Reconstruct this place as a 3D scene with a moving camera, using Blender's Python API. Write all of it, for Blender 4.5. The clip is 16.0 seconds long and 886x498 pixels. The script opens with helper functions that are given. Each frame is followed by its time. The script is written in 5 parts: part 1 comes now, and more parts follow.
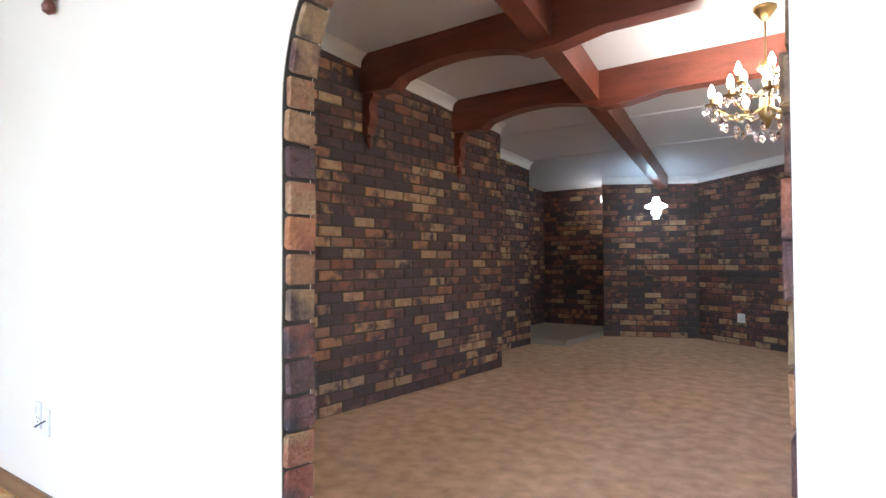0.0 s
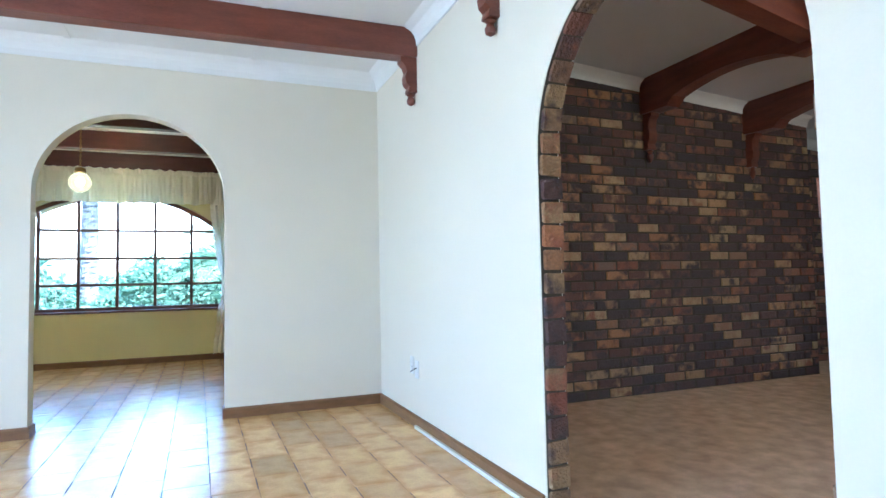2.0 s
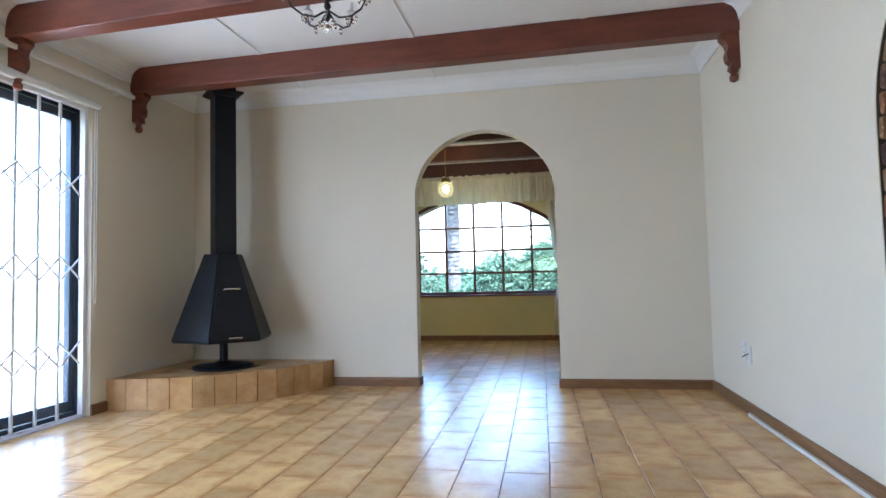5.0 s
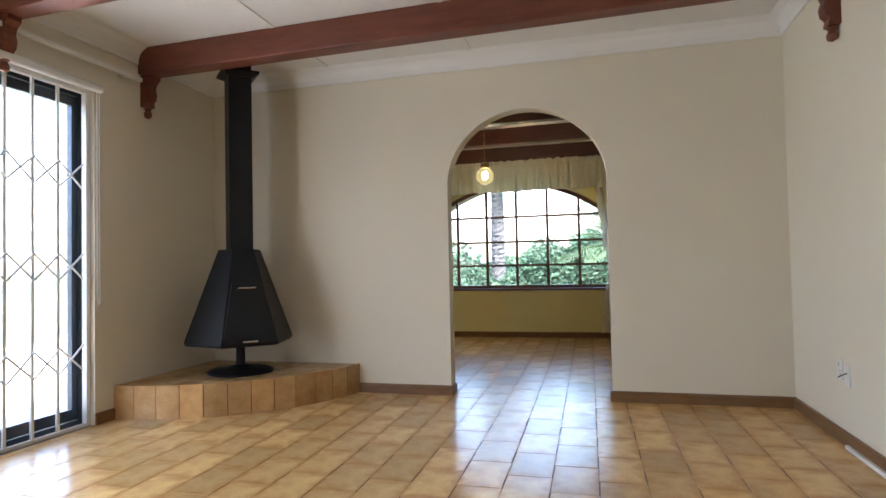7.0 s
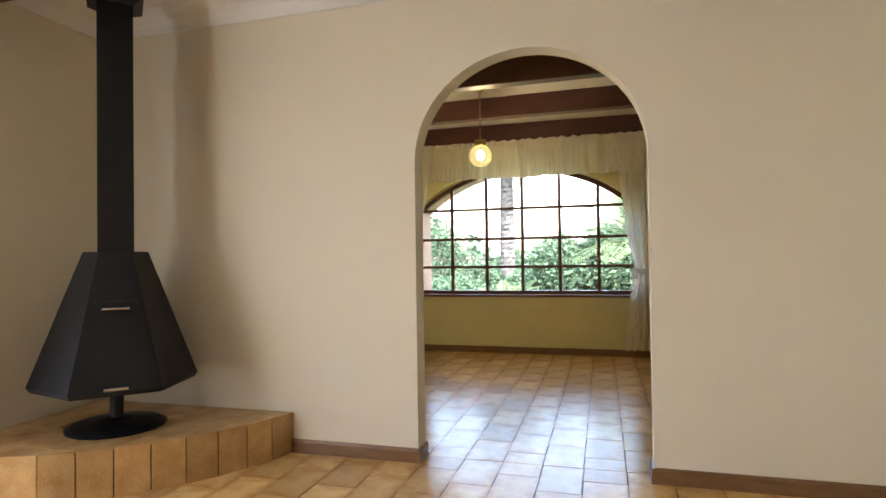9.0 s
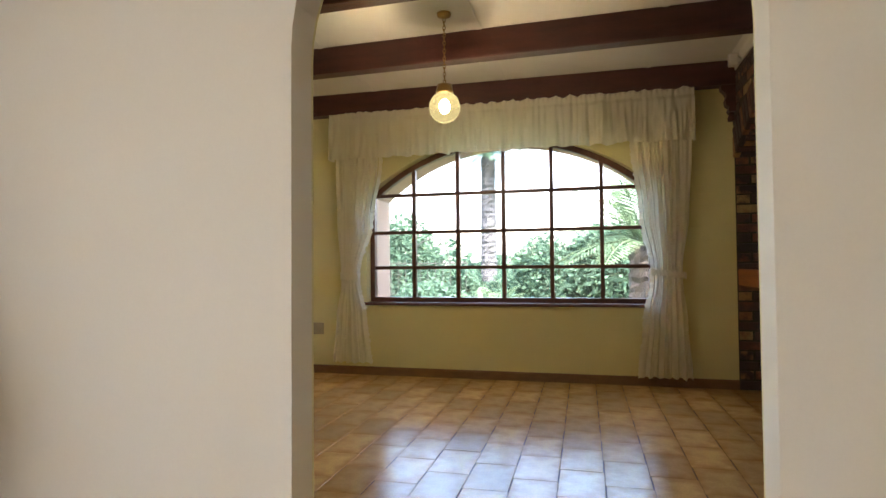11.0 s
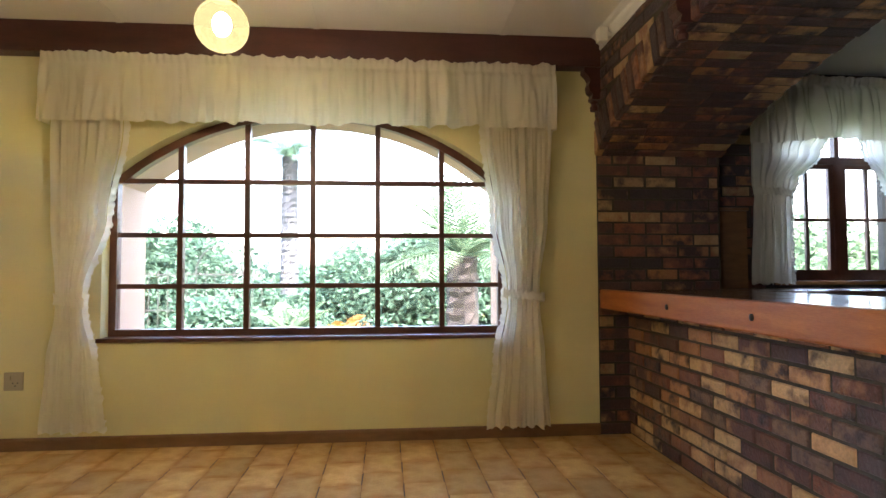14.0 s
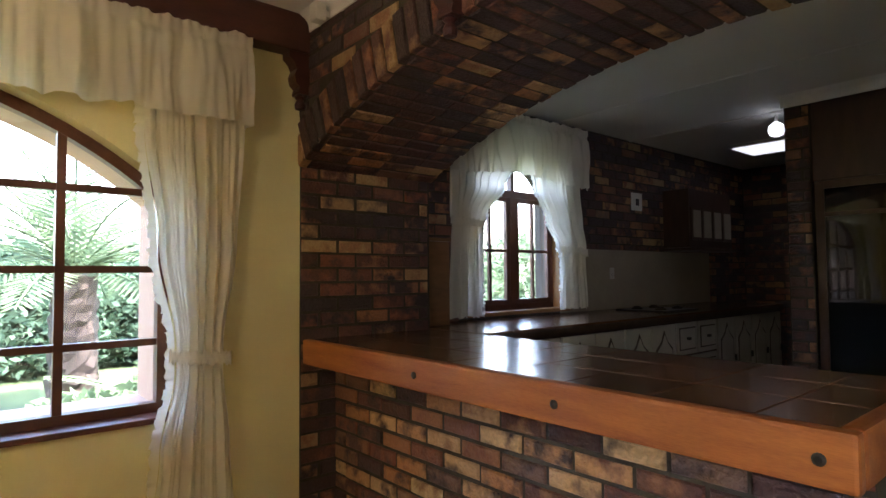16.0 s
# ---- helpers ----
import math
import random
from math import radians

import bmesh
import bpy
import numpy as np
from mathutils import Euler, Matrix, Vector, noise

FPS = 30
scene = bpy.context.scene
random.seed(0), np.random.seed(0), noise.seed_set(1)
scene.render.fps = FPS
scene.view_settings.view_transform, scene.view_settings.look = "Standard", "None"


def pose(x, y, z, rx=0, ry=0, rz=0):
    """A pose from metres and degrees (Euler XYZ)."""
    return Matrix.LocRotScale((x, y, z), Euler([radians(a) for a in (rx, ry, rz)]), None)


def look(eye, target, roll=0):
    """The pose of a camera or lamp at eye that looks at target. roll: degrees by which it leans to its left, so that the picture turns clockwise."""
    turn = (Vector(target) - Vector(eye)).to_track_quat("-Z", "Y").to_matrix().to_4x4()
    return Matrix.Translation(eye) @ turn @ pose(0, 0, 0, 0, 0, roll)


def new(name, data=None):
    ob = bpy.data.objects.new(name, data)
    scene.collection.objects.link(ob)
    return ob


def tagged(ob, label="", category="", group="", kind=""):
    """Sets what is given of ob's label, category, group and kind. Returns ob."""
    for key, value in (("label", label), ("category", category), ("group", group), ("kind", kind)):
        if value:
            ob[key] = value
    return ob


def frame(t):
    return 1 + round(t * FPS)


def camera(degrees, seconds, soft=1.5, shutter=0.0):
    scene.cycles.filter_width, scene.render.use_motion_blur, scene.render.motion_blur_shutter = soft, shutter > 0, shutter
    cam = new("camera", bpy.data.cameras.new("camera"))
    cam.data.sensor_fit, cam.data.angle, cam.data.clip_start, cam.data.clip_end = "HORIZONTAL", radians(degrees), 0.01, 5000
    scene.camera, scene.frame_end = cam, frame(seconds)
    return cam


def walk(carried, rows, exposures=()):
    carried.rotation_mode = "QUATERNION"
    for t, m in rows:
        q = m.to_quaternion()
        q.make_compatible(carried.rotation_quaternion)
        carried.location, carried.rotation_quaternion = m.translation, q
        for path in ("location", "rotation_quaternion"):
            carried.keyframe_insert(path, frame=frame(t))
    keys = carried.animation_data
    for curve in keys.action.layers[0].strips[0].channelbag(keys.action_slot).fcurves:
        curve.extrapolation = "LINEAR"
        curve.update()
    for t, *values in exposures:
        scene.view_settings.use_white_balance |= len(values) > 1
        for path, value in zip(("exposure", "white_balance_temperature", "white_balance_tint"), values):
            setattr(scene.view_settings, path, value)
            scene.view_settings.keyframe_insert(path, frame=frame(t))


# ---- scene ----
cam = camera(74.6, 16.0)
PATH = [
    (0, (-0.735, 0.087, 1.118), (-1.921, 1.697, 1.164), -0.3),
    (0.5, (-0.529, -0.015, 1.154), (-1.947, 1.393, 1.215), -0.3),
    (1, (-0.327, -0.066, 1.136), (-1.945, 1.107, 1.204), -0.6),
    (1.5, (-0.115, -0.133, 1.119), (-1.877, 0.81, 1.192), -0.8),
    (2, (0.107, -0.2, 1.024), (-1.744, 0.552, 1.128), -1.2),
    (2.5, (0.276, -0.226, 0.986), (-1.659, 0.266, 1.097), -1.3),
    (3, (0.396, -0.197, 0.959), (-1.588, 0.026, 1.077), -1.3),
    (3.5, (0.463, -0.176, 0.949), (-1.533, -0.167, 1.072), -1.2),
    (4, (0.488, -0.174, 0.943), (-1.503, -0.314, 1.069), -1.2),
    (4.5, (0.493, -0.165, 0.952), (-1.487, -0.419, 1.068), -1.3),
    (5, (0.477, -0.152, 0.956), (-1.488, -0.507, 1.06), -1.3),
    (7.5, (-0.376, -0.168, 1.064), (-2.301, -0.709, 1.12), -1.3),
    (8, (-0.743, -0.158, 1.075), (-2.658, -0.73, 1.13), -1.4),
    (8.5, (-1.107, -0.22, 1.115), (-3.023, -0.79, 1.163), -1.3),
    (9, (-1.541, -0.272, 1.152), (-3.463, -0.824, 1.185), -0.8),
    (11.5, (-3.503, -0.534, 1.05), (-5.444, -1.011, 1.113), -0.5),
    (12, (-3.805, -0.57, 1.059), (-5.753, -1.019, 1.125), -0.5),
    (12.5, (-4.016, -0.633, 1.055), (-5.98, -1.005, 1.123), -0.5),
    (13, (-4.185, -0.668, 1.054), (-6.172, -0.859, 1.132), -0.2),
    (13.5, (-4.35, -0.692, 1.072), (-6.348, -0.739, 1.152), -0.2),
    (14, (-4.54, -0.751, 1.121), (-6.53, -0.576, 1.205), -0.2),
    (14.5, (-4.803, -0.791, 1.157), (-6.749, -0.337, 1.242), -0.2),
    (15, (-5.11, -0.812, 1.189), (-6.948, -0.03, 1.276), -0.2),
    (15.5, (-5.398, -0.752, 1.249), (-7.105, 0.288, 1.336), -0.3),
    (16, (-5.583, -0.763, 1.349), (-7.109, 0.526, 1.438), -0.5),
]
# light levels
SKY, SUN, BULB, GLOBE, OPAL, KLAMP, SCONCE, DAY = 0.15, 2.6, 6.0, 15.5, 0.4, 0.11, 0.8, 3.4
EXPOSURES = [(0.0, 5.5, 5100, 16), (0.5, 5.45, 4800, 11), (1.5, 5.15, 4600, 6), (3.0, 4.75, 4700, 6), (5.0, 4.2, 5100, 12), (7.5, 3.9, 6300, 15), (9.0, 4.25, 6900, 16), (11.5, 4.2, 6300, 16), (12.5, 4.55, 6250, 17), (13.0, 4.8, 6250, 19), (14.0, 4.78, 6250, 20), (16.0, 4.75, 6200, 22)]
walk(cam, [(t, look(eye, target, roll)) for t, eye, target, roll in PATH], EXPOSURES)
# ---- world, sun ----
world = bpy.data.worlds.new("sky")
scene.world = world
world.use_nodes = True
wn = world.node_tree.nodes
sky = wn.new("ShaderNodeTexSky")
sky.sky_type = "NISHITA"
sky.sun_disc = False
sky.sun_elevation = radians(58)
sky.sun_rotation = radians(60)
sky.air_density, sky.dust_density, sky.ozone_density = 1.2, 3.0, 0.6
world.node_tree.links.new(sky.outputs[0], wn["Background"].inputs[0])
wn["Background"].inputs[1].default_value = SKY
sun = new("sun", bpy.data.lights.new("sun", "SUN"))
sun.data.energy, sun.data.angle, sun.data.color = SUN, radians(3.0), (1.0, 0.95, 0.86)
sun.matrix_world = look((30 * math.sin(radians(60)), 30 * math.cos(radians(60)), 48), (0, 0, 0))


# area lamp added in the door opening's unseen part, standing in for the yard's daylight
day = new("door_daylight", bpy.data.lights.new("door_daylight", "AREA"))
day.data.shape, day.data.size, day.data.size_y = "RECTANGLE", 1.85, 2.1
day.data.energy, day.data.color = DAY, (0.95, 0.98, 1.0)
day.matrix_world = look((-1.42, -3.56, 1.15), (-1.42, 0.0, 1.05))

# ---- materials ----
def mat(name, color, rough=0.6, metal=0.0, var=0.12, scale=6.0, fine=60.0, bump=0.15, spec=0.5, color2=None, emit=None, power=0.0, coords="Object", rand="", stretch=None):
    """A surface with mottling at two scales, fine relief and uneven gloss."""
    m = bpy.data.materials.new(name)
    m.use_nodes = True
    nt = m.node_tree
    n, l = nt.nodes, nt.links
    b = n["Principled BSDF"]
    tc = n.new("ShaderNodeTexCoord")
    src = tc.outputs[coords]
    if stretch:
        mp = n.new("ShaderNodeMapping")
        mp.inputs["Scale"].default_value = stretch
        l.new(src, mp.inputs[0])
        src = mp.outputs[0]
    big, small = n.new("ShaderNodeTexNoise"), n.new("ShaderNodeTexNoise")
    for t, s, d in ((big, scale, 4), (small, fine, 3)):
        t.inputs["Scale"].default_value, t.inputs["Detail"].default_value = s, d
        l.new(src, t.inputs["Vector"])
    mix = n.new("ShaderNodeMix")
    mix.data_type = "RGBA"
    c2 = color2 or tuple(c * (1 - 2.2 * var) for c in color)
    ramp = n.new("ShaderNodeMapRange")
    ramp.inputs[1].default_value, ramp.inputs[2].default_value = 0.32, 0.68
    add = n.new("ShaderNodeMath")
    add.operation = "MULTIPLY_ADD"
    add.inputs[1].default_value, add.inputs[2].default_value = 0.35, 0.0
    l.new(small.outputs[0], add.inputs[0])
    tot = n.new("ShaderNodeMath")
    tot.operation = "MULTIPLY_ADD"
    tot.inputs[1].default_value = 0.65
    l.new(big.outputs[0], tot.inputs[0])
    l.new(add.outputs[0], tot.inputs[2])
    l.new(tot.outputs[0], ramp.inputs[0])
    l.new(ramp.outputs[0], mix.inputs[0])
    mix.inputs[6].default_value, mix.inputs[7].default_value = (*color, 1), (*c2, 1)
    out = mix.outputs[2]
    if rand:
        rnd = n.new("ShaderNodeObjectInfo").outputs["Random"] if rand == "object" else n.new("ShaderNodeNewGeometry").outputs["Random Per Island"]
        hsv = n.new("ShaderNodeHueSaturation")
        mr = n.new("ShaderNodeMapRange")
        mr.inputs[3].default_value, mr.inputs[4].default_value = 0.78, 1.2
        l.new(rnd, mr.inputs[0])
        l.new(mr.outputs[0], hsv.inputs["Value"])
        l.new(out, hsv.inputs["Color"])
        out = hsv.outputs[0]
    l.new(out, b.inputs["Base Color"])
    rr = n.new("ShaderNodeMapRange")
    rr.inputs[3].default_value, rr.inputs[4].default_value = max(0.02, rough * 0.85), min(1.0, rough * 1.15)
    l.new(small.outputs[0], rr.inputs[0])
    l.new(rr.outputs[0], b.inputs["Roughness"])
    b.inputs["Metallic"].default_value = metal
    b.inputs["Specular IOR Level"].default_value = spec
    if bump:
        bp = n.new("ShaderNodeBump")
        bp.inputs["Strength"].default_value, bp.inputs["Distance"].default_value = bump, 0.01
        l.new(tot.outputs[0], bp.inputs["Height"])
        l.new(bp.outputs[0], b.inputs["Normal"])
    if emit:
        b.inputs["Emission Color"].default_value = (*emit, 1)
        b.inputs["Emission Strength"].default_value = power
    return m


def brick_mat(name, rand, lean=1.0, pale=1.0):
    """Clinker bricks: each brick its own tone from plum and near-black to red, orange and buff, with burnt patches."""
    m = bpy.data.materials.new(name)
    m.use_nodes = True
    nt = m.node_tree
    n, l = nt.nodes, nt.links
    b = n["Principled BSDF"]
    rnd = n.new("ShaderNodeObjectInfo").outputs["Random"] if rand == "object" else n.new("ShaderNodeNewGeometry").outputs["Random Per Island"]
    pw = n.new("ShaderNodeMath")
    pw.operation = "POWER"
    pw.inputs[1].default_value = lean
    l.new(rnd, pw.inputs[0])
    cr = n.new("ShaderNodeValToRGB")
    tones = [(0.0, (0.055, 0.036, 0.038)), (0.16, (0.13, 0.055, 0.042)), (0.3, (0.085, 0.055, 0.052)), (0.42, (0.24, 0.085, 0.048)), (0.52, (0.20, 0.125, 0.085)),
             (0.60, (0.38, 0.16, 0.065)), (0.70, (0.42, 0.23, 0.10)), (0.80, (0.46, 0.31, 0.15)), (0.92, (0.40, 0.25, 0.12))]
    tones = [(p, tuple(v * (pale if p > 0.65 else 1.0) for v in c)) for p, c in tones]
    e = cr.color_ramp.elements
    e[0].position, e[0].color = 0.0, (*tones[0][1], 1)
    e[1].position, e[1].color = tones[1][0], (*tones[1][1], 1)
    for p, c in tones[2:]:
        q = e.new(p)
        q.color = (*c, 1)
    l.new(pw.outputs[0], cr.inputs[0])
    tc = n.new("ShaderNodeTexCoord")
    addv = n.new("ShaderNodeVectorMath")
    addv.operation = "MULTIPLY_ADD"
    sc = n.new("ShaderNodeVectorMath")
    sc.operation = "SCALE"
    sc.inputs[0].default_value = (13.0, 29.0, 47.0)
    l.new(rnd, sc.inputs["Scale"])
    addv.inputs[1].default_value = (1, 1, 1)
    l.new(tc.outputs["Object"], addv.inputs[0])
    l.new(sc.outputs[0], addv.inputs[2])
    blot, fine = n.new("ShaderNodeTexNoise"), n.new("ShaderNodeTexNoise")
    for t, s, d in ((blot, 10.0, 4), (fine, 75.0, 4)):
        t.inputs["Scale"].default_value, t.inputs["Detail"].default_value = s, d
        l.new(addv.outputs[0], t.inputs["Vector"])
    r1 = n.new("ShaderNodeMapRange")
    r1.inputs[1].default_value, r1.inputs[2].default_value = 0.46, 0.65
    l.new(blot.outputs[0], r1.inputs[0])
    mx = n.new("ShaderNodeMix")
    mx.data_type = "RGBA"
    l.new(r1.outputs[0], mx.inputs[0])
    l.new(cr.outputs[0], mx.inputs[6])
    again = n.new("ShaderNodeMath")
    again.operation = "MULTIPLY"
    again.inputs[1].default_value = 7.31
    part_of = n.new("ShaderNodeMath")
    part_of.operation = "FRACT"
    l.new(rnd, again.inputs[0])
    l.new(again.outputs[0], part_of.inputs[0])
    cr2 = n.new("ShaderNodeValToRGB")
    c2 = cr2.color_ramp.elements
    c2[0].position, c2[0].color = 0.0, (0.045, 0.034, 0.038, 1)
    c2[1].position, c2[1].color = 1.0, (0.36, 0.21, 0.10, 1)
    q = c2.new(0.5)
    q.color = (0.07, 0.045, 0.045, 1)
    q = c2.new(0.75)
    q.color = (0.30, 0.11, 0.055, 1)
    l.new(part_of.outputs[0], cr2.inputs[0])
    l.new(cr2.outputs[0], mx.inputs[7])
    r2 = n.new("ShaderNodeMapRange")
    r2.inputs[3].default_value, r2.inputs[4].default_value = 0.6, 1.3
    l.new(fine.outputs[0], r2.inputs[0])
    hsv = n.new("ShaderNodeHueSaturation")
    l.new(mx.outputs[2], hsv.inputs["Color"])
    l.new(r2.outputs[0], hsv.inputs["Value"])
    l.new(hsv.outputs[0], b.inputs["Base Color"])
    b.inputs["Roughness"].default_value = 0.62
    bp = n.new("ShaderNodeBump")
    bp.inputs["Strength"].default_value, bp.inputs["Distance"].default_value = 0.8, 0.015
    l.new(fine.outputs[0], bp.inputs["Height"])
    l.new(bp.outputs[0], b.inputs["Normal"])
    return m


def glass_mat(name, tint=(1, 1, 1), rough=0.0):
    m = bpy.data.materials.new(name)
    m.use_nodes = True
    b = m.node_tree.nodes["Principled BSDF"]
    b.inputs["Base Color"].default_value = (*tint, 1)
    b.inputs["Roughness"].default_value = rough
    b.inputs["IOR"].default_value = 1.45
    b.inputs["Transmission Weight"].default_value = 1.0
    return m


def tile_mat(name, rand, hue=(0.66, 0.43, 0.19), dark=(0.40, 0.21, 0.075), rough=0.24):
    """Glazed floor tile: buff clouded with brown."""
    return mat(name, hue, rough, 0, 0.2, 7.0, 130.0, 0.05, 0.5, dark, rand=rand)


M_CREAM = mat("cream_paint", (0.74, 0.68, 0.55), 0.7, 0, 0.02, 1.2, 120, 0.08)
M_YELLOW = mat("straw_paint", (0.74, 0.67, 0.35), 0.7, 0, 0.03, 1.2, 120, 0.08)
M_WHITE = mat("white_paint", (0.80, 0.79, 0.76), 0.6, 0, 0.02, 2, 90, 0.05)
M_CEIL = mat("ceiling_board", (0.78, 0.77, 0.74), 0.8, 0, 0.03, 1.5, 70, 0.04)
M_CEIL_LIVING = mat("living_ceiling_board", (0.70, 0.70, 0.72), 0.7, 0, 0.03, 1.5, 70, 0.04)
M_BEAM = mat("red_stained_beam", (0.20, 0.058, 0.030), 0.38, 0, 0.22, 3, 40, 0.3, stretch=(6, 1, 6), color2=(0.10, 0.026, 0.015))
M_BEAM_X = mat("red_stained_beam_cross", (0.20, 0.058, 0.030), 0.38, 0, 0.22, 3, 40, 0.3, stretch=(1, 6, 6), color2=(0.10, 0.026, 0.015))
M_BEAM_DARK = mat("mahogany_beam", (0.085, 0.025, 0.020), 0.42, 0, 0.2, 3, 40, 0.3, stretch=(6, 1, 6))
M_SKIRT = mat("skirting_wood", (0.23, 0.115, 0.045), 0.4, 0, 0.15, 4, 50, 0.1, stretch=(2, 2, 8))
M_BARWOOD = mat("bar_wood", (0.44, 0.15, 0.034), 0.5, 0, 0.18, 2.5, 45, 0.15, 0.25, stretch=(1, 6, 9), color2=(0.24, 0.07, 0.02))
M_FRAME = mat("window_frame_wood", (0.15, 0.055, 0.030), 0.4, 0, 0.2, 6, 60, 0.15)
M_PINE = mat("orange_pine", (0.46, 0.23, 0.075), 0.4, 0, 0.2, 6, 60, 0.15)
M_BLIND = mat("blind_wood", (0.50, 0.25, 0.07), 0.35, 0, 0.15, 6, 60, 0.1, stretch=(1, 8, 8))
M_STOVE = mat("black_stove_steel", (0.010, 0.011, 0.014), 0.45, 0.1, 0.2, 4, 160, 0.08, 0.3)
M_CHROME = mat("chrome", (0.6, 0.6, 0.6), 0.25, 1.0, 0.05, 6, 60, 0)
M_BRASS = mat("antique_brass", (0.36, 0.24, 0.09), 0.35, 1.0, 0.15, 20, 90, 0.05)
M_IRON = mat("dark_iron", (0.05, 0.045, 0.04), 0.5, 0.6, 0.1, 20, 90, 0.05)
M_ALU = mat("dark_aluminium", (0.06, 0.075, 0.10), 0.35, 0.6, 0.05, 6, 60, 0)
M_GATE = mat("white_steel", (0.78, 0.78, 0.78), 0.35, 0.1, 0.03, 6, 60, 0)
M_PLASTIC = mat("white_plastic", (0.74, 0.73, 0.68), 0.4, 0, 0.02, 6, 60, 0)
M_GREYPLASTIC = mat("grey_beige_plastic", (0.36, 0.30, 0.2), 0.4, 0, 0.02, 6, 60, 0)
M_BLACK = mat("black_plastic", (0.02, 0.02, 0.02), 0.4, 0, 0.02, 6, 60, 0)
M_MORTAR = mat("grey_mortar", (0.085, 0.07, 0.052), 0.9, 0, 0.2, 12, 110, 0.5)
M_GROUT = mat("dark_grout", (0.095, 0.06, 0.034), 0.8, 0, 0.2, 10, 90, 0.3)
M_BRICK = brick_mat("clinker_brick", "object", 2.8)
M_BRICKS = brick_mat("clinker_bricks_joined", "island", 3.2)
M_BARBRICK = brick_mat("buff_blend_brick", "object", 0.8, 1.4)
def clouded_tile(name, hu, hv):
    """A glazed tile whose buff centre clouds to brown at its borders; the tile's own origin is its middle."""
    m = mat(name, (0.80, 0.53, 0.22), 0.22, 0, 0.12, 9.0, 130.0, 0.04, 0.5, (0.52, 0.31, 0.12), rand="object")
    n, l = m.node_tree.nodes, m.node_tree.links
    b = n["Principled BSDF"]
    src = b.inputs["Base Color"].links[0].from_socket
    tc, sep, nz = n.new("ShaderNodeTexCoord"), n.new("ShaderNodeSeparateXYZ"), n.new("ShaderNodeTexNoise")
    l.new(tc.outputs["Object"], sep.inputs[0])
    rnd = n.new("ShaderNodeObjectInfo")
    nz.noise_dimensions = "4D"
    nz.inputs["Scale"].default_value = 11.0
    sc = n.new("ShaderNodeMath")
    sc.operation = "MULTIPLY"
    sc.inputs[1].default_value = 57.0
    l.new(rnd.outputs["Random"], sc.inputs[0])
    l.new(sc.outputs[0], nz.inputs["W"])
    l.new(tc.outputs["Object"], nz.inputs["Vector"])
    far = []
    for axis, h in (("X", hu), ("Z", hv)):
        a, d = n.new("ShaderNodeMath"), n.new("ShaderNodeMath")
        a.operation, d.operation = "ABSOLUTE", "MULTIPLY"
        d.inputs[1].default_value = 1 / h
        l.new(sep.outputs[axis], a.inputs[0])
        l.new(a.outputs[0], d.inputs[0])
        far.append(d)
    mx, add, mr = n.new("ShaderNodeMath"), n.new("ShaderNodeMath"), n.new("ShaderNodeMapRange")
    mx.operation, add.operation = "MAXIMUM", "ADD"
    l.new(far[0].outputs[0], mx.inputs[0])
    l.new(far[1].outputs[0], mx.inputs[1])
    l.new(mx.outputs[0], add.inputs[0])
    l.new(nz.outputs[0], add.inputs[1])
    mr.interpolation_type = "SMOOTHSTEP"
    mr.inputs[1].default_value, mr.inputs[2].default_value, mr.inputs[4].default_value = 1.0, 1.65, 0.6
    l.new(add.outputs[0], mr.inputs[0])
    mix = n.new("ShaderNodeMix")
    mix.data_type = "RGBA"
    l.new(mr.outputs[0], mix.inputs[0])
    l.new(src, mix.inputs[6])
    mix.inputs[7].default_value = (0.43, 0.20, 0.05, 1)
    l.new(mix.outputs[2], b.inputs["Base Color"])
    return m


M_FLOORTILE = clouded_tile("clouded_floor_tile", 0.18, 0.11)
M_LINING = brick_mat("weathered_lining_brick", "object", 0.5, 0.75)
M_TILE = tile_mat("glazed_floor_tile", "object")
M_TILES = tile_mat("glazed_floor_tiles_joined", "island")
M_BARTILE = tile_mat("brown_counter_tile", "object", (0.19, 0.10, 0.055), (0.11, 0.055, 0.03), 0.2)
M_CARPET = mat("brown_carpet", (0.72, 0.48, 0.29), 0.95, 0, 0.2, 9, 140, 0.9, 0.1)
M_CURTAIN = mat("cream_curtain", (0.90, 0.87, 0.76), 0.9, 0, 0.03, 5, 300, 0.1, 0.2)
nt = M_CURTAIN.node_tree
tr = nt.nodes.new("ShaderNodeBsdfTranslucent")
tr.inputs[0].default_value = (0.90, 0.87, 0.76, 1)
ms = nt.nodes.new("ShaderNodeMixShader")
ms.inputs[0].default_value = 0.55
nt.links.new(nt.nodes["Principled BSDF"].outputs[0], ms.inputs[1])
nt.links.new(tr.outputs[0], ms.inputs[2])
nt.links.new(ms.outputs[0], nt.nodes["Material Output"].inputs[0])
M_GLASS = glass_mat("clear_glass")
M_CRYSTAL = glass_mat("crystal_glass", (1, 0.97, 0.9))
M_BULB = mat("lit_bulb", (1, 0.9, 0.7), 0.4, emit=(1.0, 0.82, 0.55), power=BULB, bump=0)
M_GLOBE = mat("amber_crackle_globe", (0.96, 0.88, 0.58), 0.03, 0, 0.25, 26, 60, 0.14, emit=(1.0, 0.84, 0.38), power=0.022)
M_GLOBE.node_tree.nodes["Principled BSDF"].inputs["Transmission Weight"].default_value = 1.0
M_GLOBE.node_tree.nodes["Principled BSDF"].inputs["IOR"].default_value = 1.06
